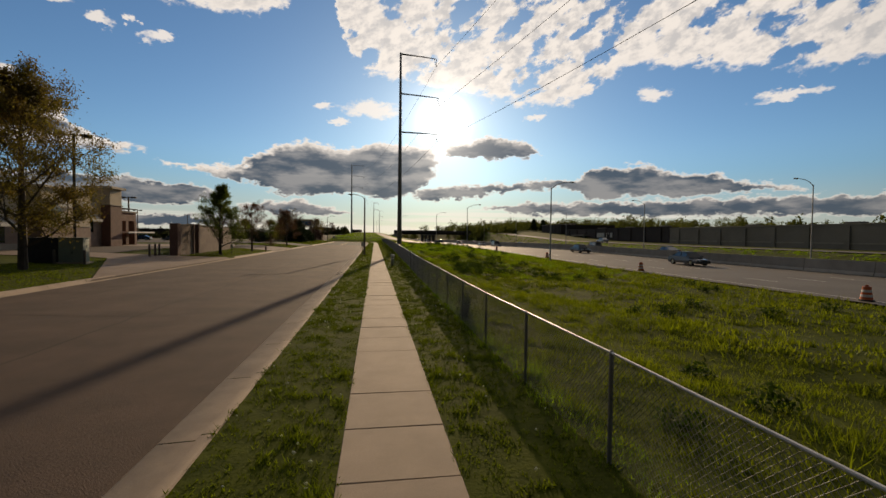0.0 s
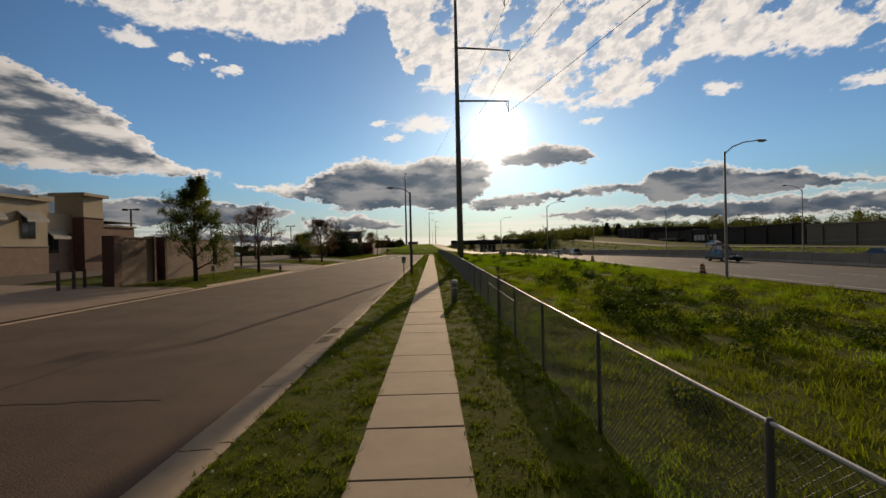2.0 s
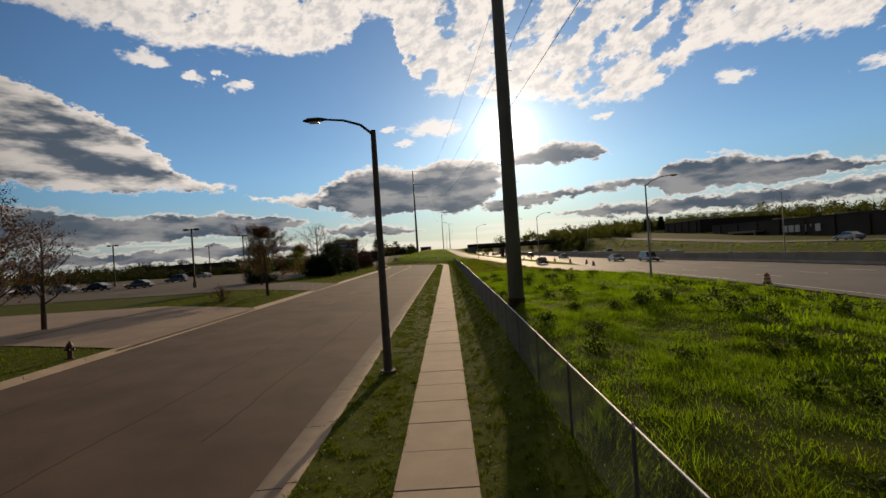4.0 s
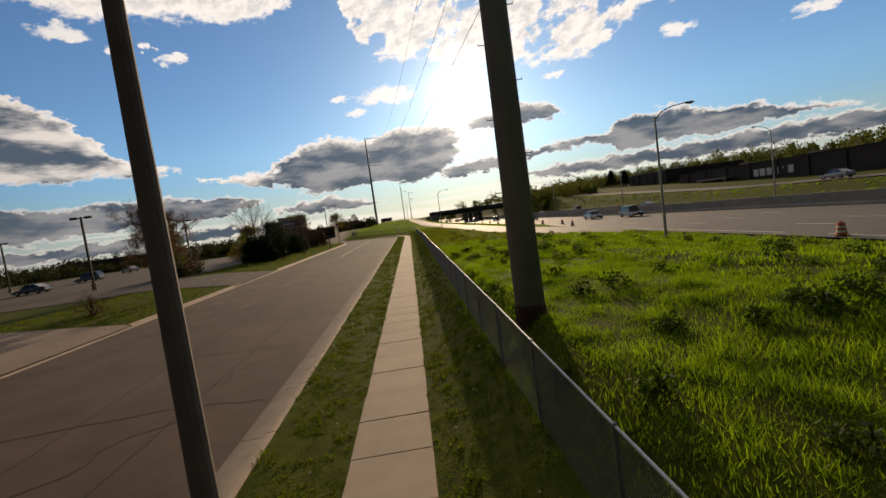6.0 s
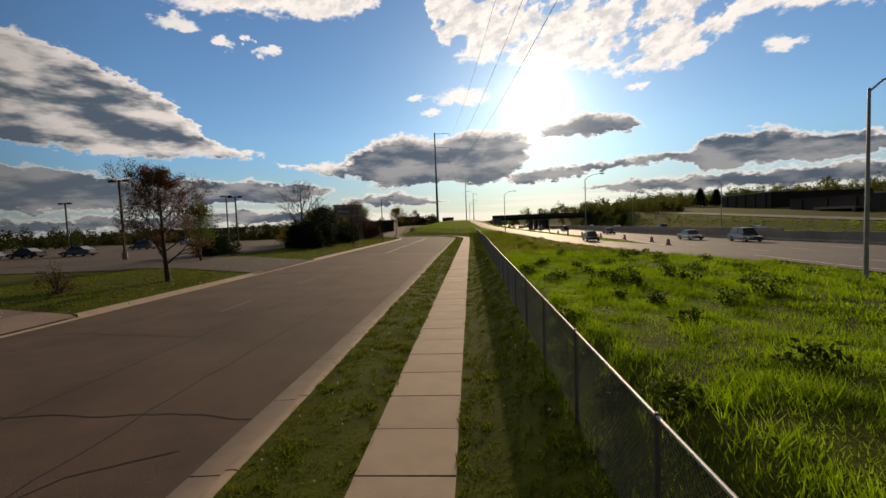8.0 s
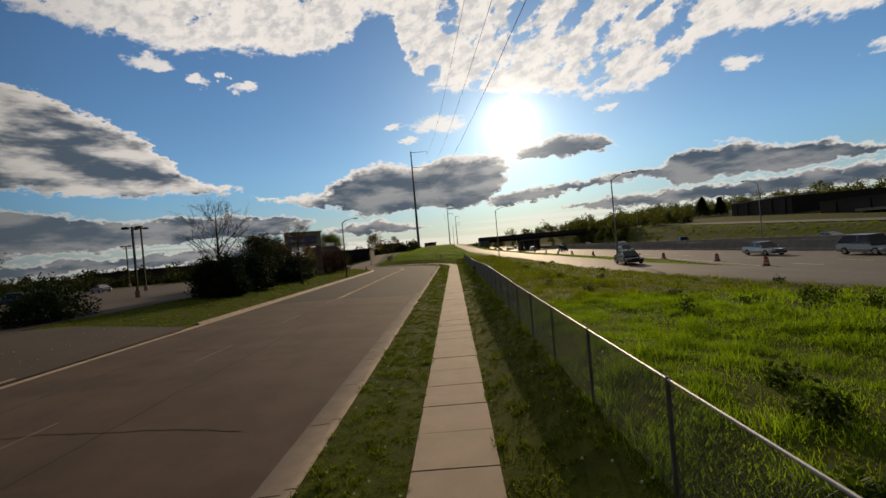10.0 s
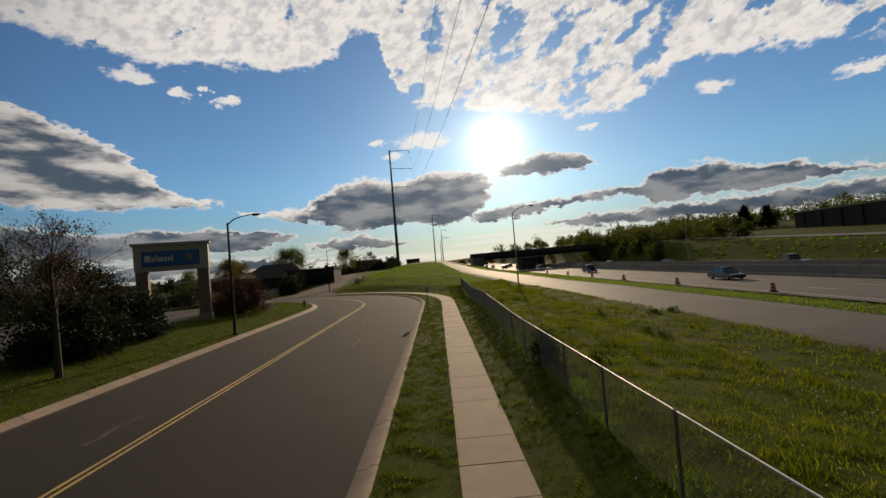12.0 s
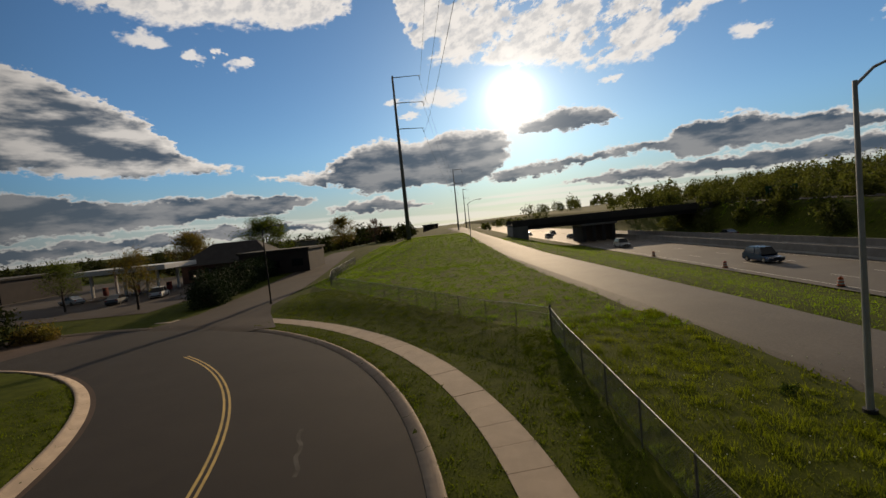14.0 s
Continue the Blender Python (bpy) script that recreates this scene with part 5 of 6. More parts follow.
def vehicle(x, y, z, turn, kind, colour, label):
    L, W, H = {"sedan": (4.7, 1.82, 1.45), "suv": (4.7, 1.9, 1.72), "pickup": (5.8, 2.0, 1.88)}[kind]
    ob = thing("car" if kind != "pickup" else "pickup_truck", x, y, z, turn, label, "car" if kind != "pickup" else "truck", "vehicles")
    low, cabin, rear = car_shape(L, W, H, kind)
    top = [(p, v) for p, v in low] + [(cabin[0][0], cabin[0][1])] + [(cabin[-1][0], cabin[-1][1])] + rear
    bm = bmesh.new()
    rings = []
    for p, v in top:
        yy = (0.5 - p) * L
        w = W / 2 * (0.86 if p in (0.0, 1.0) else 0.97 if p < 0.05 else 1.0)
        rings.append([bm.verts.new((s * ww, yy, zz)) for s, ww, zz in ((-1, w * 0.96, 0.24), (-1, w, 0.5), (-1, w * 0.93, max(v, 0.5)), (1, w * 0.93, max(v, 0.5)), (1, w, 0.5), (1, w * 0.96, 0.24))])
    for a, b in zip(rings, rings[1:]):
        for k in range(6):
            bm.faces.new((a[k], a[(k + 1) % 6], b[(k + 1) % 6], b[k]))
    bm.faces.new(rings[0][::-1])
    bm.faces.new(rings[-1])
    bmesh.ops.recalc_face_normals(bm, faces=bm.faces)
    part("body", bm, CAR_PAINT[colour], ob)
    bm = bmesh.new()
    rings = []
    for i, (p, v) in enumerate(cabin):
        yy = (0.5 - p) * L
        w = W / 2 * (0.90 if i in (0, 3) else 0.72)
        rings.append([bm.verts.new((-w, yy, v)), bm.verts.new((w, yy, v))])
    base = [[bm.verts.new((-W / 2 * 0.9, (0.5 - p) * L, 0.8)), bm.verts.new((W / 2 * 0.9, (0.5 - p) * L, 0.8))] for p, v in cabin]
    for i in range(3):
        bm.faces.new((rings[i][0], rings[i][1], rings[i + 1][1], rings[i + 1][0]))
        for s in (0, 1):
            bm.faces.new((rings[i][s], rings[i + 1][s], base[i + 1][s], base[i][s]))
    bmesh.ops.recalc_face_normals(bm, faces=bm.faces)
    cab = part("cabin_glass", bm, GLASS, ob)
    (p1, v1), (p2, v2) = cabin[1], cabin[2]
    part("roof", cuboid(-W / 2 * 0.73, W / 2 * 0.73, (0.5 - p2) * L, (0.5 - p1) * L, v2 - 0.02, v1 + 0.03, bevel=0.02), CAR_PAINT[colour], ob)
    for p in ((0.5 - 0.56) * L,):
        for s in (-1, 1):
            part("door_pillar", rod((s * W / 2 * 0.90, p, 0.85), (s * W / 2 * 0.735, p, v1 - 0.03), r=0.035, sides=5), CAR_PAINT[colour], ob)
    for py in (0.5 - 0.19, 0.5 - 0.80):
        for s in (-1, 1):
            wx = s * (W / 2 - 0.10)
            wheel = part("wheel", rod((wx - 0.11, py * L, 0.33), (wx + 0.11, py * L, 0.33), r=0.33, sides=18), RUBBER, ob)
            part("rim", rod((wx + s * 0.10, py * L, 0.33), (wx + s * 0.125, py * L, 0.33), r=0.21, sides=12), CHROME, wheel)
    for s in (-1, 1):
        part("headlight", cuboid(s * W * 0.36 - 0.2, s * W * 0.36 + 0.2, L / 2 - 0.14, L / 2 - 0.01, 0.58, 0.70, bevel=0.01), LENS, ob)
        part("tail_light", cuboid(s * W * 0.38 - 0.13, s * W * 0.38 + 0.13, -L / 2 + 0.0, -L / 2 + 0.08, 0.72, 0.9, bevel=0.01), LENS_RED, ob)
        part("side_mirror", cuboid(s * W * 0.52 - 0.09, s * W * 0.52 + 0.09, L * 0.2 - 0.06, L * 0.2 + 0.06, 0.92, 1.06, bevel=0.02), CAR_PAINT[colour], ob)
    part("bumper", cuboid(-W * 0.42, W * 0.42, L / 2 - 0.05, L / 2 + 0.06, 0.3, 0.46, bevel=0.03), BLACK, ob)
    part("bumper", cuboid(-W * 0.42, W * 0.42, -L / 2 - 0.06, -L / 2 + 0.05, 0.32, 0.5, bevel=0.03), BLACK, ob)
    part("grille", cuboid(-W * 0.22, W * 0.22, L / 2 - 0.06, L / 2 + 0.01, 0.52, 0.66), BLACK, ob)


for x, y, kind, colour in ((37.2, 74.6, "sedan", "black"), (35.2, 44.3, "sedan", "grey"), (36.9, 129.6, "suv", "silver"), (35.1, 140.0, "sedan", "white"),
                           (34.9, 178.8, "sedan", "grey"), (34.0, 224.0, "suv", "blue"), (31.8, 262, "suv", "white"), (34.0, 310, "sedan", "black"),
                           (30.2, 325, "suv", "silver"), (34, 340, "sedan", "white"), (37.5, 352, "suv", "black"), (30.2, 365, "sedan", "white"), (37.8, 305, "sedan", "silver"), (30.0, 395, "suv", "white")):
    vehicle(x, y, highway_level(y) + 0.01, 180, kind, colour, f"{colour} {'pickup truck' if kind == 'pickup' else kind.upper() if kind == 'suv' else kind} driving on the near highway carriageway")
for x, y, kind, colour in ((48.2, 66, "sedan", "black"), (52.2, 98, "suv", "grey"), (52.2, 152, "sedan", "silver"), (51.5, 224, "sedan", "black"), (52.2, 190, "pickup", "white"), (53, 262, "sedan", "grey")):
    vehicle(x, y, highway_level(y) + 0.01, 0, kind, colour, f"{colour} {kind} on the far highway carriageway")
vehicle(20.2, 139.8, 0.16, 176, "sedan", "black", "black sedan driving on the ramp lane")
vehicle(70.8, 128, bank_level(128) + 0.13, 0, "sedan", "silver", "silver sedan on the bank road")
for x, y, turn, kind, colour in ((-62, 130, 90, "sedan", "black"), (-68, 129.5, 90, "sedan", "silver"), (-75, 130, 90, "suv", "black"), (-55, 131, 90, "sedan", "grey"), (-82, 132, 90, "suv", "white"), (-60, 150, 90, "suv", "grey"), (-66, 172, 60, "sedan", "white"), (-52, 243, 20, "suv", "white"), (-57, 240, 20, "sedan", "grey"), (-70, 246, 70, "sedan", "silver")):
    vehicle(x, y, land_at(x, y) + 0.06, turn, kind, colour, f"{colour} {kind} parked in the asphalt lot")

# ---- trees and bushes ----


def leaf_cloud(rng, centres, spread, count, size, flat=0.5):
    """Small four-cornered leaves scattered about centres; returns vertices and faces."""
    c = np.asarray(centres)[rng.integers(0, len(centres), count)]
    p = c + rng.normal(0, 1, (count, 3)) * np.asarray(spread)
    a = rng.normal(0, 1, (count, 3))
    a /= np.linalg.norm(a, axis=1, keepdims=True)
    b = np.cross(a, rng.normal(0, 1, (count, 3)))
    b /= np.linalg.norm(b, axis=1, keepdims=True) + 1e-9
    s = size * rng.uniform(0.6, 1.4, (count, 1))
    v = np.stack([p - a * s, p + b * s * flat, p + a * s, p - b * s * flat], 1).reshape(-1, 3)
    return v, np.arange(count * 4).reshape(-1, 4)


def branches(rng, h, spread, first, levels, lean=0.9, taper=False):
    """Trunk and limbs as tubes; also the twig ends."""
    bm = bmesh.new()
    tips = []
    trunk = [Vector((0, 0, -0.2)), Vector((rng.normal(0, 0.05), rng.normal(0, 0.05), h * 0.35)), Vector((rng.normal(0, 0.1), rng.normal(0, 0.1), h * 0.7)), Vector((rng.normal(0, 0.15), rng.normal(0, 0.15), h * 0.97))]
    r0 = 0.017 * h + 0.03
    tube(bm, trunk, [r0 * 1.15, r0 * 0.8, r0 * 0.42, 0.015], 8)

    def grow(p, d, length, r, level):
        q = p + d * length * 0.5 + Vector(rng.normal(0, 0.05 * length, 3))
        e = q + (d + Vector((0, 0, 0.22))).normalized() * length * 0.5
        tube(bm, [p, q, e], [r, r * 0.7, r * 0.4], 5 if level > 0 else 4, False)
        if level == 0:
            tips.append(q), tips.append(e)
            return
        tips.append(e)
        for k in range(4 if level > 1 else 5):
            t = 0.3 + 0.7 * (k + rng.uniform(0, 1)) / 4.5
            base = p.lerp(q, t * 2) if t < 0.5 else q.lerp(e, min(1, t * 2 - 1))
            side = Vector(rng.normal(0, 1, 3))
            side.z = side.z * 0.5 + 0.25
            grow(base, (d * 0.75 + side.normalized() * 0.8).normalized(), length * rng.uniform(0.4, 0.6), r * 0.5, level - 1)

    n = 22
    for k in range(n):
        t = first + (0.93 - first) * k / n
        z = t * h
        a = k * 2.4 + rng.uniform(-0.4, 0.4)
        out = spread * math.sin(min(1.0, max(0.18, (1 - t) / (1 - first) * 1.05)) * math.pi * 0.62) * rng.uniform(0.75, 1.1)
        if taper:
            out = spread * (1.02 - t) ** 0.8 * rng.uniform(0.8, 1.1)
        d = Vector((math.cos(a), math.sin(a), lean * (0.55 + t * 0.9))).normalized()
        p = trunk[1].lerp(trunk[2], (t - 0.35) / 0.35) if 0.35 < t < 0.7 else (trunk[2].lerp(trunk[3], (t - 0.7) / 0.27) if t >= 0.7 else trunk[0].lerp(trunk[1], t / 0.35))
        grow(p, d, out, r0 * 0.42 * (1.15 - t), levels)
    return bm, tips


def tree(x, y, h, spread, leaf_mat, leaves, size, seed, label, first=0.25, levels=2, fuzz=0.16, lean=0.9, group="street trees", taper=False):
    rng = np.random.default_rng(seed)
    z = land_at(x, y)
    ob = thing("tree", x, y, z, 0, label, "tree", group)
    bm, tips = branches(rng, h, spread, first, levels, lean, taper)
    part("trunk", bm, BARK, ob)
    if leaves:
        v, f = leaf_cloud(rng, [tuple(t) for t in tips], (fuzz, fuzz, fuzz), leaves, size)
        from_arrays("crown", v, f, leaf_mat, ob)
    return ob


tree(-22.8, 33.2, 12.7, 5.0, LEAF_OLIVE, 52000, 0.075, 3, "broad tree with sparse olive and rusty young leaves", 0.12, 3, 0.27, 0.95)
tree(-18.4, 57.6, 8.6, 3.5, LEAF_GREEN, 26000, 0.065, 5, "young green pyramidal tree on the verge", 0.12, 3, 0.16, 1.15, taper=True)
tree(-17.6, 68.6, 6.8, 2.9, LEAF_RED, 5000, 0.06, 7, "nearly bare reddish tree on the verge", 0.25, 2, 0.12)
tree(-18.4, 98.9, 7.3, 3.0, LEAF_RED, 30000, 0.044, 8, "bare-twigged reddish tree on a grass island", 0.17, 3, 0.15, 1.1)
tree(-19.0, 147.6, 7.4, 2.9, LEAF_RED, 4000, 0.05, 9, "thin bare tree in the far verge", 0.3, 2, 0.12)
tree(-24.0, 137.2, 9.6, 4.4, LEAF_OLIVE, 900, 0.05, 10, "tall bare tree above dark shrubs", 0.25, 2, 0.12)
tree(-24.8, 112.5, 5.4, 1.9, LEAF_GREEN, 4500, 0.08, 11, "small dark green tree beside the drive", 0.25, 1, 0.3)
tree(-23.5, 78, 6.4, 2.3, LEAF_RED, 1500, 0.06, 12, "bare reddish tree behind the outbuilding", 0.25, 2, 0.12)
for k, (x, y, h) in enumerate(((-23.6, 144.8, 5.6), (-24.6, 149.6, 6.2), (-25.2, 155.2, 5.8), (-27.5, 160.5, 5.0))):
    tree(x, y, h, 2.6, LEAF_DARK, 7000, 0.08, 90 + k, "dark low evergreen tree with a bare lower trunk", 0.22, 2, 0.3)
tree(-46, 230, 7.5, 3.0, LEAF_OLIVE, 4000, 0.10, 14, "olive tree beside the fuel station", 0.25, 1, 0.4, group="far trees")
tree(-62, 236, 7.0, 2.8, LEAF_GREEN, 4000, 0.10, 15, "young green tree on the station lawn", 0.25, 1, 0.4, group="far trees")
tree(-58, 300, 12, 6.5, LEAF_GREEN, 11000, 0.2, 16, "large round green tree behind the station", 0.15, 2, 0.8, group="far trees")
tree(-84, 305, 11, 6.0, LEAF_OLIVE, 11000, 0.2, 17, "large olive tree behind the station", 0.15, 2, 0.8, group="far trees")
tree(-40, 318, 10, 4.6, LEAF_OLIVE, 7000, 0.16, 18, "thin olive tree on the skyline", 0.15, 2, 0.5, group="far trees")
tree(-31, 330, 9, 3.0, LEAF_RED, 1500, 0.14, 19, "bare tree on the skyline", 0.2, 2, 0.2, group="far trees")


def cloud_tips(rng, w, d, h, n, low=0.1):
    out = []
    while len(out) < n:
        p = rng.uniform(-1, 1, 3)
        q = np.array([p[0], p[1], abs(p[2])])
        if 0.35 < np.linalg.norm(q) < 1:
            out.append((q[0] * w, q[1] * d, low + q[2] * h))
    return out


def bush(x, y, w, d, h, mat, leaves, size, seed, label, clumps=70, fuzz=0.2, group="bushes"):
    rng = np.random.default_rng(seed)
    ob = thing("bush", x, y, land_at(x, y), 0, label, "bush", group)
    tips = cloud_tips(rng, w, d, h, clumps)
    bm = bmesh.new()
    for t in tips[::2]:
        tube(bm, [(t[0] * 0.1, t[1] * 0.1, -0.05), (t[0] * 0.5, t[1] * 0.5, t[2] * 0.55), t], [0.04, 0.025, 0.01], 4, False)
    part("branchwork", bm, BARK, ob)
    v, f = leaf_cloud(rng, tips, (fuzz, fuzz, fuzz), leaves, size)
    v[:, 2] = np.maximum(v[:, 2], 0.02)
    from_arrays("foliage", v, f, mat, ob)


bush(-20.5, 93.2, 1.0, 1.0, 1.5, LEAF_RED, 900, 0.05, 21, "small bare reddish shrub on the grass island", 50, 0.12)
bush(-22.8, 134.8, 3.0, 2.4, 3.9, LEAF_DARK, 16000, 0.13, 22, "dark spreading pine shrub beside the lot", 110, 0.35)
bush(-22.5, 140.5, 2.6, 2.4, 3.6, LEAF_DARK, 13000, 0.13, 23, "dark spreading pine shrub beside the lot", 100, 0.35)
bush(-22.4, 152.5, 2.6, 3.4, 3.2, LEAF_DARK, 11000, 0.13, 25, "dark shrub behind the verge", 90, 0.35)
bush(-23.2, 158.5, 2.4, 3.0, 3.6, LEAF_DARK, 11000, 0.13, 26, "dark evergreen shrub behind the verge", 90, 0.35)
bush(-22.5, 174.6, 3.6, 3.0, 3.9, LEAF_PURPLE, 16000, 0.08, 27, "wide dark reddish bush beside the sign", 120, 0.35)
bush(-25.6, 179.5, 2.0, 2.0, 2.6, LEAF_OLIVE, 5000, 0.09, 28, "olive bush behind the red bush", 90, 0.35)
bush(3.75, 142.6, 0.45, 1.0, 1.15, WEED, 2600, 0.05, 31, "dark leafy weeds grown up through the fence", 60, 0.12)
bush(3.7, 15.4, 0.25, 0.4, 0.8, WEED, 700, 0.04, 32, "tall dark weeds standing at the fence foot", 40, 0.08)
bush(-30.5, 164.0, 3.0, 3.0, 3.0, LEAF_DARK, 5000, 0.10, 29, "dark evergreen shrub beneath the sign", 90, 0.35)
for k, (x, y) in enumerate(((-36.5, 233), (-37.5, 240), (-38.5, 247), (-39.5, 254), (-35.2, 228))):
    bush(x + 0.6, y, 2.0, 4.0, 4.3, LEAF_DARK, 7500, 0.12, 40 + k, "dark clipped evergreen hedge along the lane", 90, 0.4, "hedge")
for k, (x, y, w, h) in enumerate(((-30, 124, 2.5, 3), (-31, 150, 3, 4), (-44, 201, 3, 3.2), (-45, 214, 2, 1.6), (-28.5, 121, 2, 2.5))):
    bush(x, y, w, w, h, LEAF_OLIVE if k % 2 else LEAF_DARK, 4000, 0.11, 60 + k, "ragged shrub at the edge of the lot", 80, 0.35)


def conifer(x, y, h, w, seed):
    rng = np.random.default_rng(seed)
    ob = thing("conifer", x, y, land_at(x, y), 0, "dark conical evergreen tree on the bank", "tree", "far trees")
    part("trunk", rod((0, 0, -0.3), (0, 0, h), r=[0.25, 0.03], sides=8), BARK, ob)
    tips = []
    for k in range(260):
        t = rng.uniform(0.05, 1) ** 0.8
        a, r = rng.uniform(0, 6.28), w * (1 - t) * rng.uniform(0.4, 1)
        tips.append((math.cos(a) * r, math.sin(a) * r, h * t))
    v, f = leaf_cloud(rng, tips, (0.35, 0.35, 0.3), 6000, 0.22)
    from_arrays("needles", v, f, LEAF_DARK, ob)


conifer(99, 264, 7.5, 4.0, 81)
conifer(104, 261, 6.5, 3.2, 82)


def woods(name, label, places, leaf_mat, size, per, seed, hi):
    """Far woodland: very many leaf clumps on many stems, in one mesh."""
    rng = np.random.default_rng(seed)
    vs, fs, at = [], [], 0
    bm = bmesh.new()
    for x, y in places:
        h = hi * rng.uniform(0.55, 1.15)
        w = h * rng.uniform(0.32, 0.5)
        z = land_at(x, y)
        tips = cloud_tips(rng, w, w, h * 0.85, 30, h * 0.08)
        v, f = leaf_cloud(rng, [(x + a, y + b, z + c) for a, b, c in tips], (w * 0.2,) * 3, per, size)
        vs.append(v)
        fs.append(f + at)
        at += len(v)
    tagged(from_arrays(name, np.concatenate(vs), np.concatenate(fs), leaf_mat), label, "woodland", kind="stuff")


def scatter(seed, n, x0, x1, y0, y1):
    rng = np.random.default_rng(seed)
    return [(rng.uniform(x0, x1), rng.uniform(y0, y1)) for _ in range(n)]


woods("far_woods", "low spring woodland on the bank beyond the highway", scatter(1, 100, 135, 240, 120, 330) + scatter(2, 120, 76, 190, 270, 420) + scatter(3, 70, 60, 130, 300, 360), WOODS_LEAF, 0.38, 350, 5, 7.5)
woods("distant_woods", "distant wooded skyline beyond the highway", scatter(4, 90, 20, 420, 430, 760) + scatter(5, 40, 200, 520, 60, 420), WOODS_LEAF, 0.9, 260, 6, 12)
woods("bank_shrubs", "scrub on the cutting beside the overpass", scatter(6, 60, 58, 80, 228, 300), WOODS_LEAF, 0.26, 480, 7, 5.5)
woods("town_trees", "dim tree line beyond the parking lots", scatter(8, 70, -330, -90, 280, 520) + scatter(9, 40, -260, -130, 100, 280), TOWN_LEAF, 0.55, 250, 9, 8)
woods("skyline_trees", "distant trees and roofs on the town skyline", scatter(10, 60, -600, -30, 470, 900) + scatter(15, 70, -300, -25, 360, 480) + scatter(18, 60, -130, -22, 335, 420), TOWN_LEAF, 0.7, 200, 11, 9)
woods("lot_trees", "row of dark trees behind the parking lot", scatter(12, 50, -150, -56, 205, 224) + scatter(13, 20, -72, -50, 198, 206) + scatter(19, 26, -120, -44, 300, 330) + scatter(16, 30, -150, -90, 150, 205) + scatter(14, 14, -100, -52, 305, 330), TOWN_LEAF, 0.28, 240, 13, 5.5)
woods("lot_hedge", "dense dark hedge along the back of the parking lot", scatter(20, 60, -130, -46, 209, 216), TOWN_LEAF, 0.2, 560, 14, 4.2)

# ---- the chain link fence ----
FENCE_X = 3.40
FENCE_PATH = [(FENCE_X, float(y)) for y in np.interp(range(68), [0, 14, 30, 67], [-10.65, 33.45, 80.75, 193.60])] + [(3.55, 197.4)]
FENCE_TURN = [(3.55, 197.4), (1.8, 199.9), (0.0, 202.4), (-1.9, 204.9), (-3.8, 207.5), (-5.6, 210.0), (-7.5, 212.5), (-9.3, 215.0), (-11.2, 217.6), (-13.0, 220.1), (-14.9, 222.6), (-16.8, 225.1), (-18.4, 228.0),
              (-19.4, 231.0), (-20.2, 234), (-21, 237), (-21.7, 240), (-22.2, 244), (-22.6, 248), (-22.8, 254), (-22.6, 260)]


def fence_z(x, y):
    return land_at(x, y) if y > 197 else float(fence_foot(y))


def chain_fence(name, path, label, height=1.41, stout=()):
    ob = thing(name, path[0][0], path[0][1], 0, 0, label, "fence", "fences")
    o = Vector((path[0][0], path[0][1], 0))
    pts = [Vector((x, y, fence_z(x, y))) - o for x, y in path]
    post_mesh = None
    for i, p in enumerate(pts):
        big = i in stout
        r = 0.06 if big else 0.03
        if big or post_mesh is None:
            q = part("post", rod((0, 0, -0.2), (0, 0, height + (0.12 if big else 0.0)), (0, 0, height + (0.16 if big else 0.035)), r=[r, r, r * 0.5], sides=10), POST_STEEL, ob)
            if not big:
                post_mesh = q.data
        else:
            q = new("post", post_mesh)
            q.parent = ob
        q.location = p
    for a, b in zip(pts, pts[1:]):
        part("top_rail", rod(a + Vector((0, 0, height)), b + Vector((0, 0, height)), r=0.018, sides=8), GALV, ob)
    for i in stout:
        for j in (i - 1, i):
            if 0 <= j < len(pts) - 1:
                part("brace_rail", rod(pts[j] + Vector((0, 0, height * 0.72)), pts[j + 1] + Vector((0, 0, height * 0.72)), r=0.014, sides=8), GALV, ob)
    # the woven wires: two sets of slanting strands, each a thin three-sided bar
    vs, fs = [], []
    pitch, r = 0.075, 0.0034
    for a, b in zip(pts, pts[1:]):
        d = b - a
        run = Vector((d.x, d.y, 0)).length
        e = d / run
        n = Vector((-e.y, e.x, 0)).normalized()
        h = height - 0.03
        count = int((run + h) / pitch)
        for sgn in (1, -1):
            for k in range(count):
                s0 = -h + k * pitch + pitch * 0.5
                lo, hi = max(0.0, s0), min(run, s0 + h)
                if hi - lo < 0.04:
                    continue
                z0, z1 = lo - s0, hi - s0
                if sgn < 0:
                    lo, hi = run - lo, run - hi
                p, q = a + e * lo + Vector((0, 0, z0 + 0.02)), a + e * hi + Vector((0, 0, z1 + 0.02))
                t = (q - p).normalized()
                u = n
                w = t.cross(u)
                m = len(vs)
                off = n * (0.002 * sgn)
                for c in (p, q):
                    for g in range(3):
                        an = g * 2.0944
                        vs.append(tuple(c + off + (u * math.cos(an) + w * math.sin(an)) * r))
                for g in range(3):
                    fs.append((m + g, m + (g + 1) % 3, m + 3 + (g + 1) % 3, m + 3 + g))
    mesh = from_arrays("chain_link", vs, fs, WIRE_MESH, ob)
    tagged(mesh, "woven steel wire mesh", kind="stuff")
    return ob


chain_fence("chain_link_fence", FENCE_PATH, "waist-high chain link fence along the pavement", stout=(15, 56, 68))
chain_fence("mound_fence", FENCE_TURN, "chain link fence crossing the foot of the mound", stout=(0, 12))
chain_fence("short_fence", [(-20.4, 177.6), (-20.6, 180.4), (-22.8, 182.8)], "short chain link fence beside the red bush", 1.3)

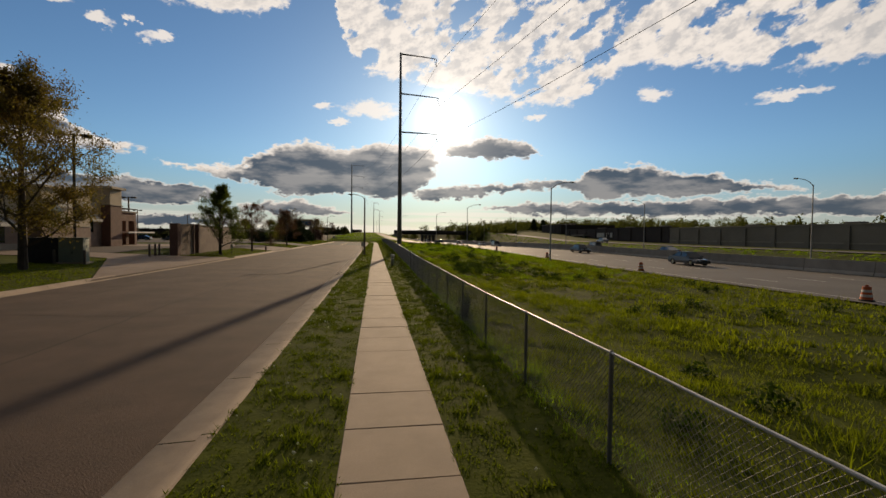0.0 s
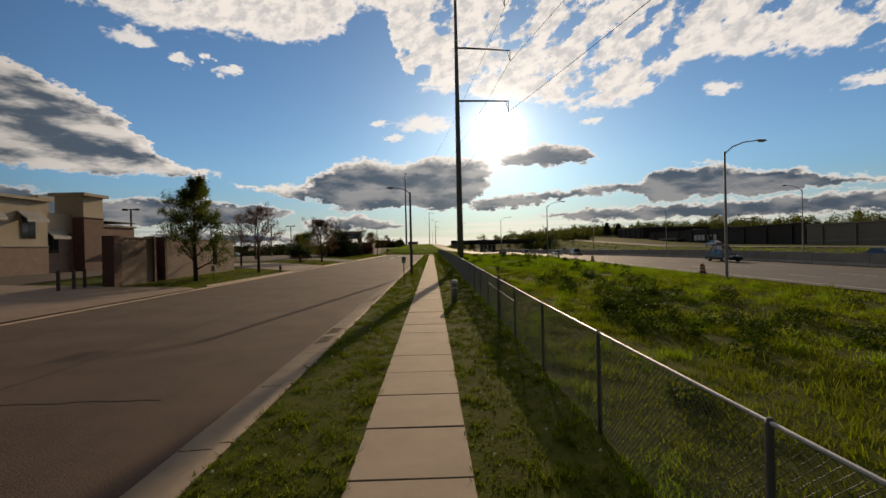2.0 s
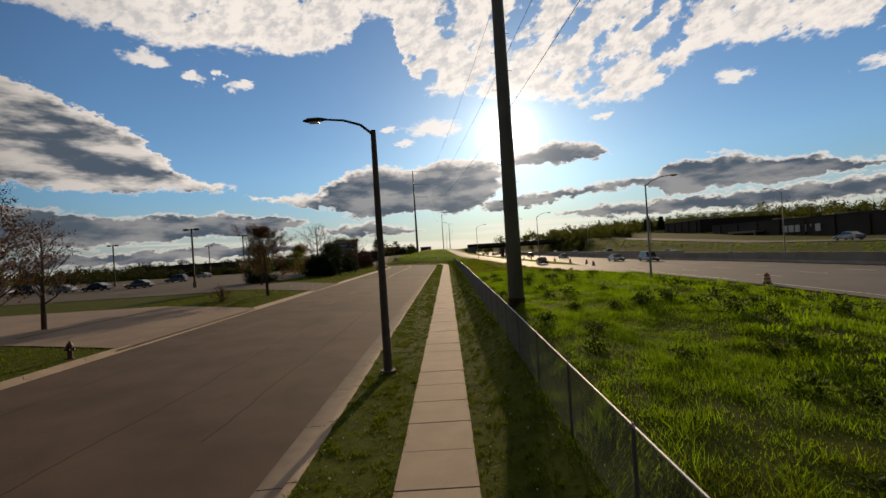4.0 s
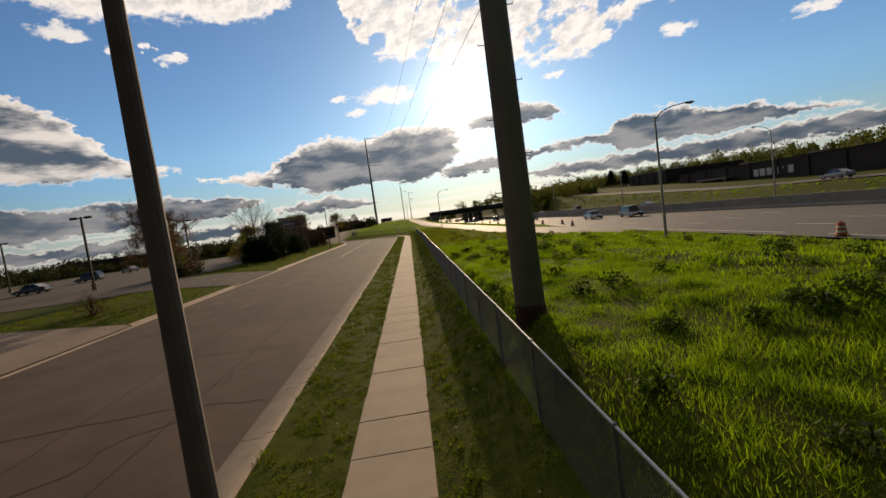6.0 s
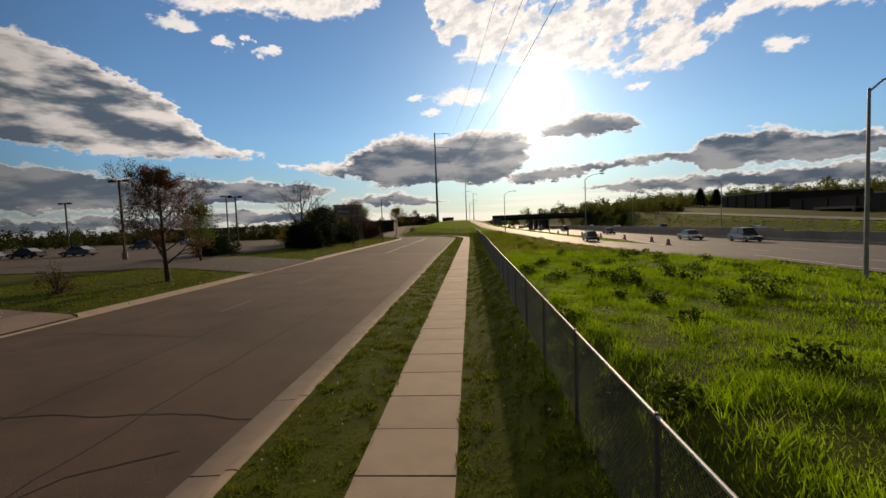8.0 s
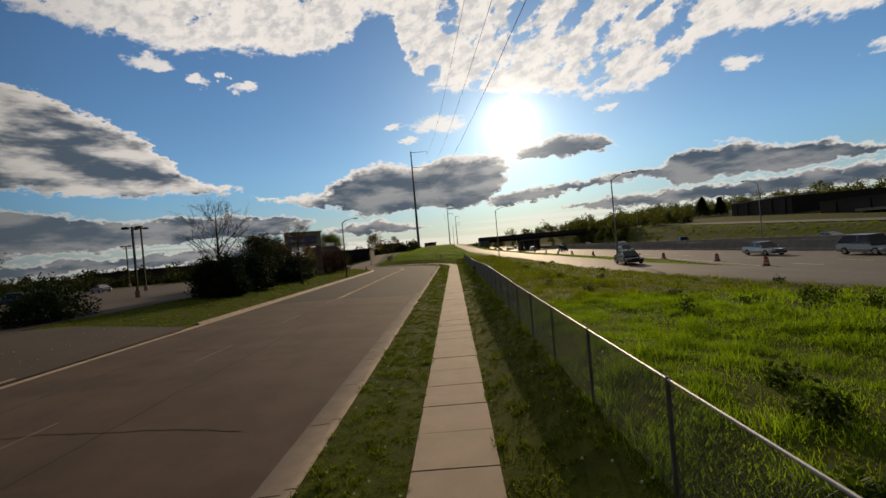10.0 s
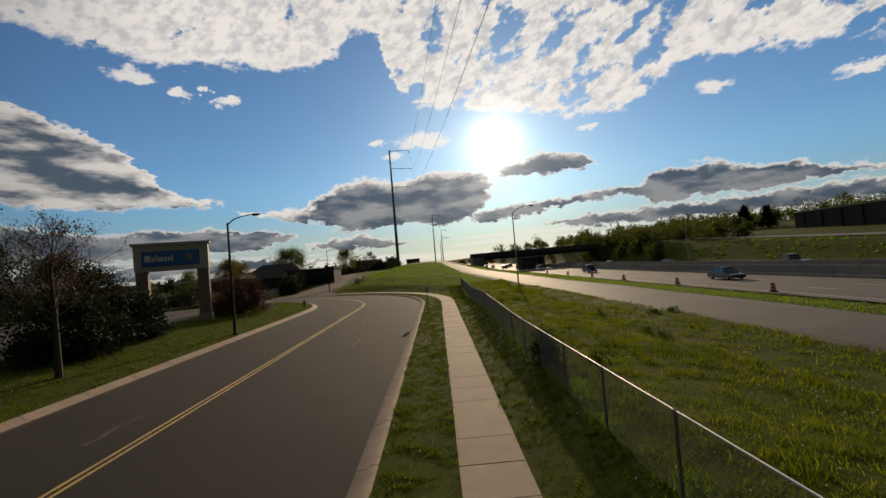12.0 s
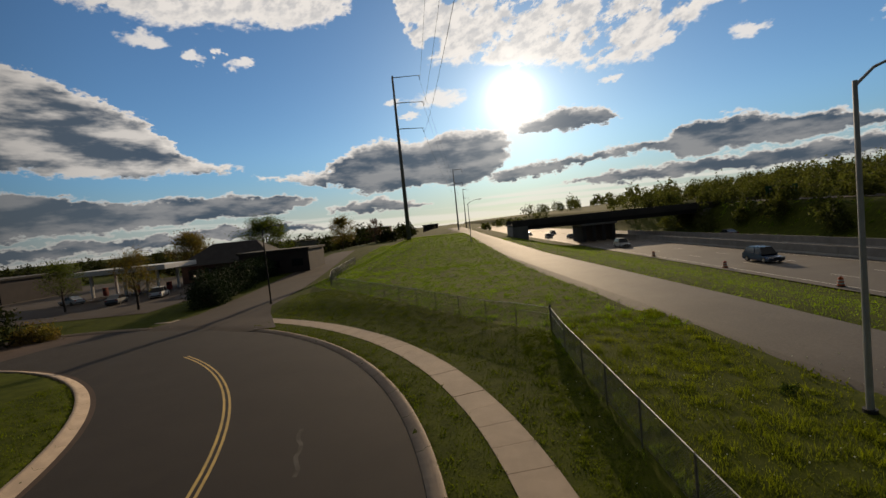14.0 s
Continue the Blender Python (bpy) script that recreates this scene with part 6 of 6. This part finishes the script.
# litter caught at the fence
for x, y, s in ((4.0, 118.5, 0.3), (4.3, 117.2, 0.22), (4.4, 180.0, 0.25)):
    bm = bmesh.new()
    rng = random.Random(int(y * 10))
    bmesh.ops.create_icosphere(bm, subdivisions=2, radius=s)
    for v in bm.verts:
        v.co *= rng.uniform(0.55, 1.1)
        v.co.z = v.co.z * 0.45 + s * 0.35
    ob = finish(bm, "plastic_bag", WHITE)
    ob.location = (x, y, land_at(x, y))
    tagged(ob, "crumpled white plastic bag caught in the grass", "litter", "litter")

# ---- grass ----


def blades(rng, x, y, z, h, w, lean):
    """One three-cornered blade at each place."""
    n = len(x)
    a = rng.uniform(0, 2 * np.pi, n)
    lx, ly = rng.normal(0, 1, n) * lean * h, rng.normal(0, 1, n) * lean * h
    c, s = np.cos(a) * w / 2, np.sin(a) * w / 2
    v = np.stack([np.stack([x - c, y - s, z - 0.02], 1), np.stack([x + c, y + s, z - 0.02], 1), np.stack([x + lx, y + ly, z + h], 1)], 1)
    return v.reshape(-1, 3), np.arange(n * 3).reshape(-1, 3)


def wave(x, y, k):
    return 0.5 + 0.25 * np.sin(x * 0.9 * k + 1.7 * np.sin(y * 0.31 * k)) + 0.25 * np.sin(y * 0.77 * k + 2.1 * np.sin(x * 0.43 * k + 1.0))


def grass(name, label, mat, n, x0, x1, y0, y1, h, w, lean, seed, keep=None, clump=(26, 0.19)):
    rng = np.random.default_rng(seed)
    x, y = rng.uniform(x0, x1, n), rng.uniform(y0, y1, n)
    tuft, out = np.ones(n), np.zeros((2, n))
    if clump:
        # tufts: tall in the middle, leaning out at the rim
        each, sd = clump
        cx, cy, cs = rng.uniform(x0, x1, n // each + 1), rng.uniform(y0, y1, n // each + 1), rng.uniform(0.5, 1.35, n // each + 1)
        pick = rng.integers(0, len(cx), n)
        out = rng.normal(0, 1, (2, n)) * sd * cs[pick]
        x, y = cx[pick] + out[0], cy[pick] + out[1]
        tuft = cs[pick] * (0.45 + 0.75 * np.exp(-(out[0] ** 2 + out[1] ** 2) / (2 * (sd * cs[pick]) ** 2)))
    ok = (x > x0) & (x < x1) if keep is None else keep(x, y)
    x, y = x[ok], y[ok]
    hh = h * (0.22 + 0.45 * wave(x, y, 1.0) + 0.95 * wave(x + 0.4 * y, y - 0.3 * x, 4.3) ** 2) * rng.uniform(0.7, 1.25, len(x)) * tuft[ok]
    v, f = blades(rng, x, y, land(x, y), hh, w * rng.uniform(0.7, 1.3, len(x)), lean)
    tagged(from_arrays(name, v, f, mat), label, "grass", kind="stuff")


def on_field(x, y):
    return (x > 3.55) & (across(x, y) > 3.55) & (x < np.where(y < 104, 23.3, ramp_edge(y) - 0.2))


grass("field_grass", "rough green grass in the field", DULL_GRASS, 110000, 3.5, 10.5, -2, 58, 0.19, 0.024, 0.45, 101, on_field, (34, 0.25))
grass("field_grass_lush", "long bright green spring grass round the tall pole", FIELD_GRASS, 95000, 3.5, 10.5, 54, 112, 0.17, 0.02, 0.45, 114, on_field, (26, 0.25))
grass("field_grass_late", "rough sunlit grass beside the ramp", DULL_GRASS, 140000, 3.5, 10.5, 110, 200, 0.19, 0.026, 0.45, 115, on_field, (20, 0.25))
grass("field_grass_thick", "thick lush grass close to the fence", FIELD_GRASS, 90000, 3.6, 11, 60, 112, 0.15, 0.018, 0.4, 111, on_field, (26, 0.26))
grass("field_tussocks", "tall dark green tussocks standing out of the field", FIELD_GRASS, 90000, 4.2, 22, 30, 112, 0.27, 0.02, 0.5, 118, on_field, (90, 0.22))
grass("field_grass_far", "rough green grass towards the highway", DULL_GRASS, 60000, 10, 23.4, -2, 60, 0.22, 0.058, 0.38, 102, on_field, (26, 0.34))
grass("field_grass_far_lush", "long green grass towards the highway", FIELD_GRASS, 60000, 10, 23.4, 54, 112, 0.23, 0.058, 0.38, 116, on_field, (22, 0.34))
grass("field_grass_far_late", "rough green grass towards the ramp", DULL_GRASS, 55000, 10, 23.4, 110, 200, 0.20, 0.058, 0.38, 117, on_field, (20, 0.34))
on_mound = lambda x, y: (x < ramp_edge(y) - 0.2) & (across(x, y) > 2.2) & (x + (y - 197) * 0.73 > 3.4)
grass("mound_grass", "rough green grass on the mound", FIELD_GRASS, 100000, -22, 12, 196, 236, 0.16, 0.042, 0.45, 103, on_mound, (13, 0.24))
grass("mound_grass_far", "rough green grass high on the mound", FIELD_GRASS, 55000, -24, 6, 234, 300, 0.14, 0.085, 0.45, 113, on_mound, False)
grass("verge_grass", "short mown grass between kerb and pavement", LAWN_GRASS, 165000, -1.92, 0.03, -1, 180, 0.085, 0.029, 0.7, 104, lambda x, y: (x > -1.93) & (x < 0.035) & (y < 177.5), (14, 0.075))
grass("fence_verge_grass", "short mown grass between pavement and fence", LAWN_GRASS, 150000, 1.49, 3.5, -1, 198, 0.085, 0.031, 0.7, 105, lambda x, y: (across(x, y) > 1.49) & (x < 3.5), (14, 0.075))
grass("fence_foot_grass", "taller grass along the fence foot", FIELD_GRASS, 40000, 3.2, 4.0, -2, 198, 0.22, 0.013, 0.3, 106, lambda x, y: (x > 3.2) & (across(x, y) > 3.2))
grass("bend_grass", "mown grass round the bend", LAWN_GRASS, 120000, -24, 3.4, 177, 226, 0.09, 0.052, 0.6, 107, lambda x, y: (((across(x, y) > -1.9) & (across(x, y) < 0.03)) | ((across(x, y) > 1.5) & (x + (y - 197) * 0.73 < 3.4))) & (y > 177.5) & (np.abs(x + 26.8 + (y - 209.3) * 0.0765) > 6.0), False)
grass("far_verge_grass", "mown grass verge across the street", LAWN_GRASS, 150000, -28, -15.75, 0, 205, 0.10, 0.062, 0.6, 108,
      lambda x, y: (across(x, y) < -15.85) & (across(x, y) > -27) & ~((y > 28.5 + (-15.9 - x) * 2.0 - 0.3) & (y < 52)) & ~((x < -26) & (y > 45)) & ~((y > 73.5) & (y < 89)) & ~((y > 105) & (y < 117)) & ~((x < -20.9) & (x > -28.5) & (y > 51.7) & (y < 70.5)), False)
grass("strip_grass", "green strip between ramp and highway", FIELD_GRASS, 80000, 8, 27.5, 112, 280, 0.13, 0.055, 0.5, 109, lambda x, y: (x > ramp_edge(y) + 6.0) & (x < highway_edge(y) - 0.1), False)
grass("bank_grass", "grass on the far highway bank", FIELD_GRASS, 45000, 56.6, 67.3, 0, 300, 0.22, 0.09, 0.35, 110, lambda x, y: x > 56.6)


def weeds():
    """Dark broad-leaved clumps in the field."""
    rng = np.random.default_rng(120)
    vs, fs, at = [], [], 0
    spots = [(rng.uniform(5, 21), rng.uniform(2, 190), 1.0) for _ in range(90)] + [(rng.uniform(7, 15), rng.uniform(30, 52), 1.5) for _ in range(60)] + [(rng.uniform(3.9, 8), rng.uniform(62, 104), 0.8) for _ in range(26)] + [(rng.uniform(7, 20), rng.uniform(60, 108), 1.3) for _ in range(60)]
    for x, y, s in spots:
        if not bool(on_field(np.array([x]), np.array([y]))[0]):
            continue
        z = land_at(x, y)
        tips = cloud_tips(rng, 0.35 * s, 0.35 * s, 0.3 * s, 12, 0.03)
        v, f = leaf_cloud(rng, [(x + a, y + b, z + c) for a, b, c in tips], (0.09,) * 3, 170, 0.055, 0.5)
        vs.append(v)
        fs.append(f + at)
        at += len(v)
    tagged(from_arrays("field_weeds", np.concatenate(vs), np.concatenate(fs), WEED), "dark broad-leaved weeds in clumps in the field", "weeds", kind="stuff")
    # dandelion clocks
    x = np.concatenate([rng.uniform(-1.85, -0.05, 420), rng.uniform(1.6, 3.3, 300), rng.uniform(4, 14, 900), rng.uniform(-20, -16, 260)])
    y = np.concatenate([rng.uniform(0, 176, 420), rng.uniform(0, 190, 300), rng.uniform(100, 190, 900), rng.uniform(84, 176, 260)])
    z = land(x, y) + np.where(x > 3.6, 0.22, 0.075)
    vs, fs = [], []
    for px, py, pz in zip(x, y, z):
        m, r = len(vs), rng.uniform(0.018, 0.032)
        vs += [(px + r, py, pz), (px, py + r, pz), (px - r, py, pz), (px, py - r, pz), (px, py, pz + r), (px, py, pz - r)]
        fs += [(m + a, m + b, m + c) for a, b, c in ((0, 1, 4), (1, 2, 4), (2, 3, 4), (3, 0, 4), (1, 0, 5), (2, 1, 5), (3, 2, 5), (0, 3, 5))]
    tagged(from_arrays("dandelions", vs, fs, SEED), "pale dandelion clocks dotted through the grass", "flowers", kind="stuff")


weeds()

# ---- pavement slabs and kerb stones ----


def slab_mesh(w, d, h, name):
    bm = cuboid(-w / 2, w / 2, -d / 2, d / 2, -h, 0, bevel=0.0)
    bmesh.ops.bevel(bm, geom=[e for e in bm.edges if all(v.co.z > -0.001 for v in e.verts)], offset=0.008, segments=1, affect="EDGES")
    me = bpy.data.meshes.new(name)
    bm.to_mesh(me)
    bm.free()
    return me


def pavement():
    ob = thing("pavement", 0.76, 80, 0, 0, "pale concrete pavement of square slabs with dark joints", "pavement", kind="structure")
    bed = strip("bed", [(-0.012, -0.09), (-0.006, -0.022), (1.526, -0.022), (1.532, -0.09)], -20, 232, JOINT)
    bed.parent, bed.matrix_parent_inverse = ob, ob.matrix_world.inverted()
    me = slab_mesh(1.52, 1.482, 0.08, "slab")
    me.materials.append(CONCRETE)
    rng = random.Random(7)
    s = -18.75
    while s < 177.0:
        q = new("slab", me)
        q.parent = ob
        q.location = (rng.uniform(-0.006, 0.006), s + 0.75 - 80, rng.uniform(-0.008, 0.006))
        q.rotation_euler = (rng.uniform(-0.004, 0.004), rng.uniform(-0.003, 0.003), rng.uniform(-0.003, 0.003))
        s += 1.5
    r = 0.76 - BEND[0]
    n = int((232 - s) / 1.5)
    bm = bmesh.new()
    da = 1.5 / 39.0
    hw = 0.741 / 39.0
    vs = [bm.verts.new((rr * math.cos(a) - r, rr * math.sin(a), z)) for z in (-0.08, 0.0) for rr, a in ((r - 0.76, -hw), (r + 0.76, -hw), (r + 0.76, hw), (r - 0.76, hw))]
    for f in ((3, 2, 1, 0), (4, 5, 6, 7), (0, 1, 5, 4), (1, 2, 6, 5), (2, 3, 7, 6), (3, 0, 4, 7)):
        bm.faces.new([vs[i] for i in f])
    me2 = bpy.data.meshes.new("slab_bend")
    bm.to_mesh(me2)
    bm.free()
    me2.materials.append(CONCRETE)
    for k in range(n):
        a = (s + 0.75 + k * 1.5 - BEND[1]) / 39.0
        q = new("slab", me2)
        q.parent = ob
        q.location = (BEND[0] + r * math.cos(a) - 0.76, BEND[1] + r * math.sin(a) - 80, rng.uniform(-0.006, 0.005))
        q.rotation_euler = (0, 0, a)


def kerbs():
    right = [(-2.68, -0.30), (-2.68, -0.118), (-2.16, -0.095), (-2.08, -0.012), (-1.95, 0.0), (-1.88, -0.01), (-1.88, -0.30)]
    left = [(-15.25, -0.2), (-15.25, 0.148), (-15.62, 0.165), (-15.67, 0.285), (-15.85, 0.30), (-15.88, 0.28), (-15.88, -0.2)]
    for name, prof, words in (("kerb", right, "pale concrete kerb and gutter in jointed lengths"), ("kerb_far", left, "pale concrete kerb across the street")):
        ob = thing(name, 0, 0, 0, 0, words, "kerb", kind="structure")
        s, k = -19.6, 0
        while s < 240:
            drop = name == "kerb_far" and (28 < s < 51 or 72.5 < s < 88 or 104.5 < s < 116)
            p = [(u, min(z, 0.17) if drop else z) for u, z in prof]
            if name == "kerb" and s > 129:
                p = [(max(u, -2.43), z) for u, z in prof]
            if name == "kerb" and 216.5 < s < 226:
                p = [(u, min(z, -0.1)) for u, z in p]
            if name == "kerb_far" and s > 172:
                p = [(u, z + 0.035 if z > 0.2 else z) for u, z in prof]
            ends = []
            for q in np.linspace(s + 0.012, s + 2.92, 2 if s < 174 else 4):
                ends.append([(*along(q, u), z) for u, z in p])
            n = len(p)
            vs = [v for e in ends for v in e]
            fs = [(i * n + a, (i + 1) * n + a, (i + 1) * n + a + 1, i * n + a + 1) for i in range(len(ends) - 1) for a in range(n - 1)]
            from_arrays("kerb_length", vs, fs, KERB, ob)
            s += 2.94


pavement()
kerbs()
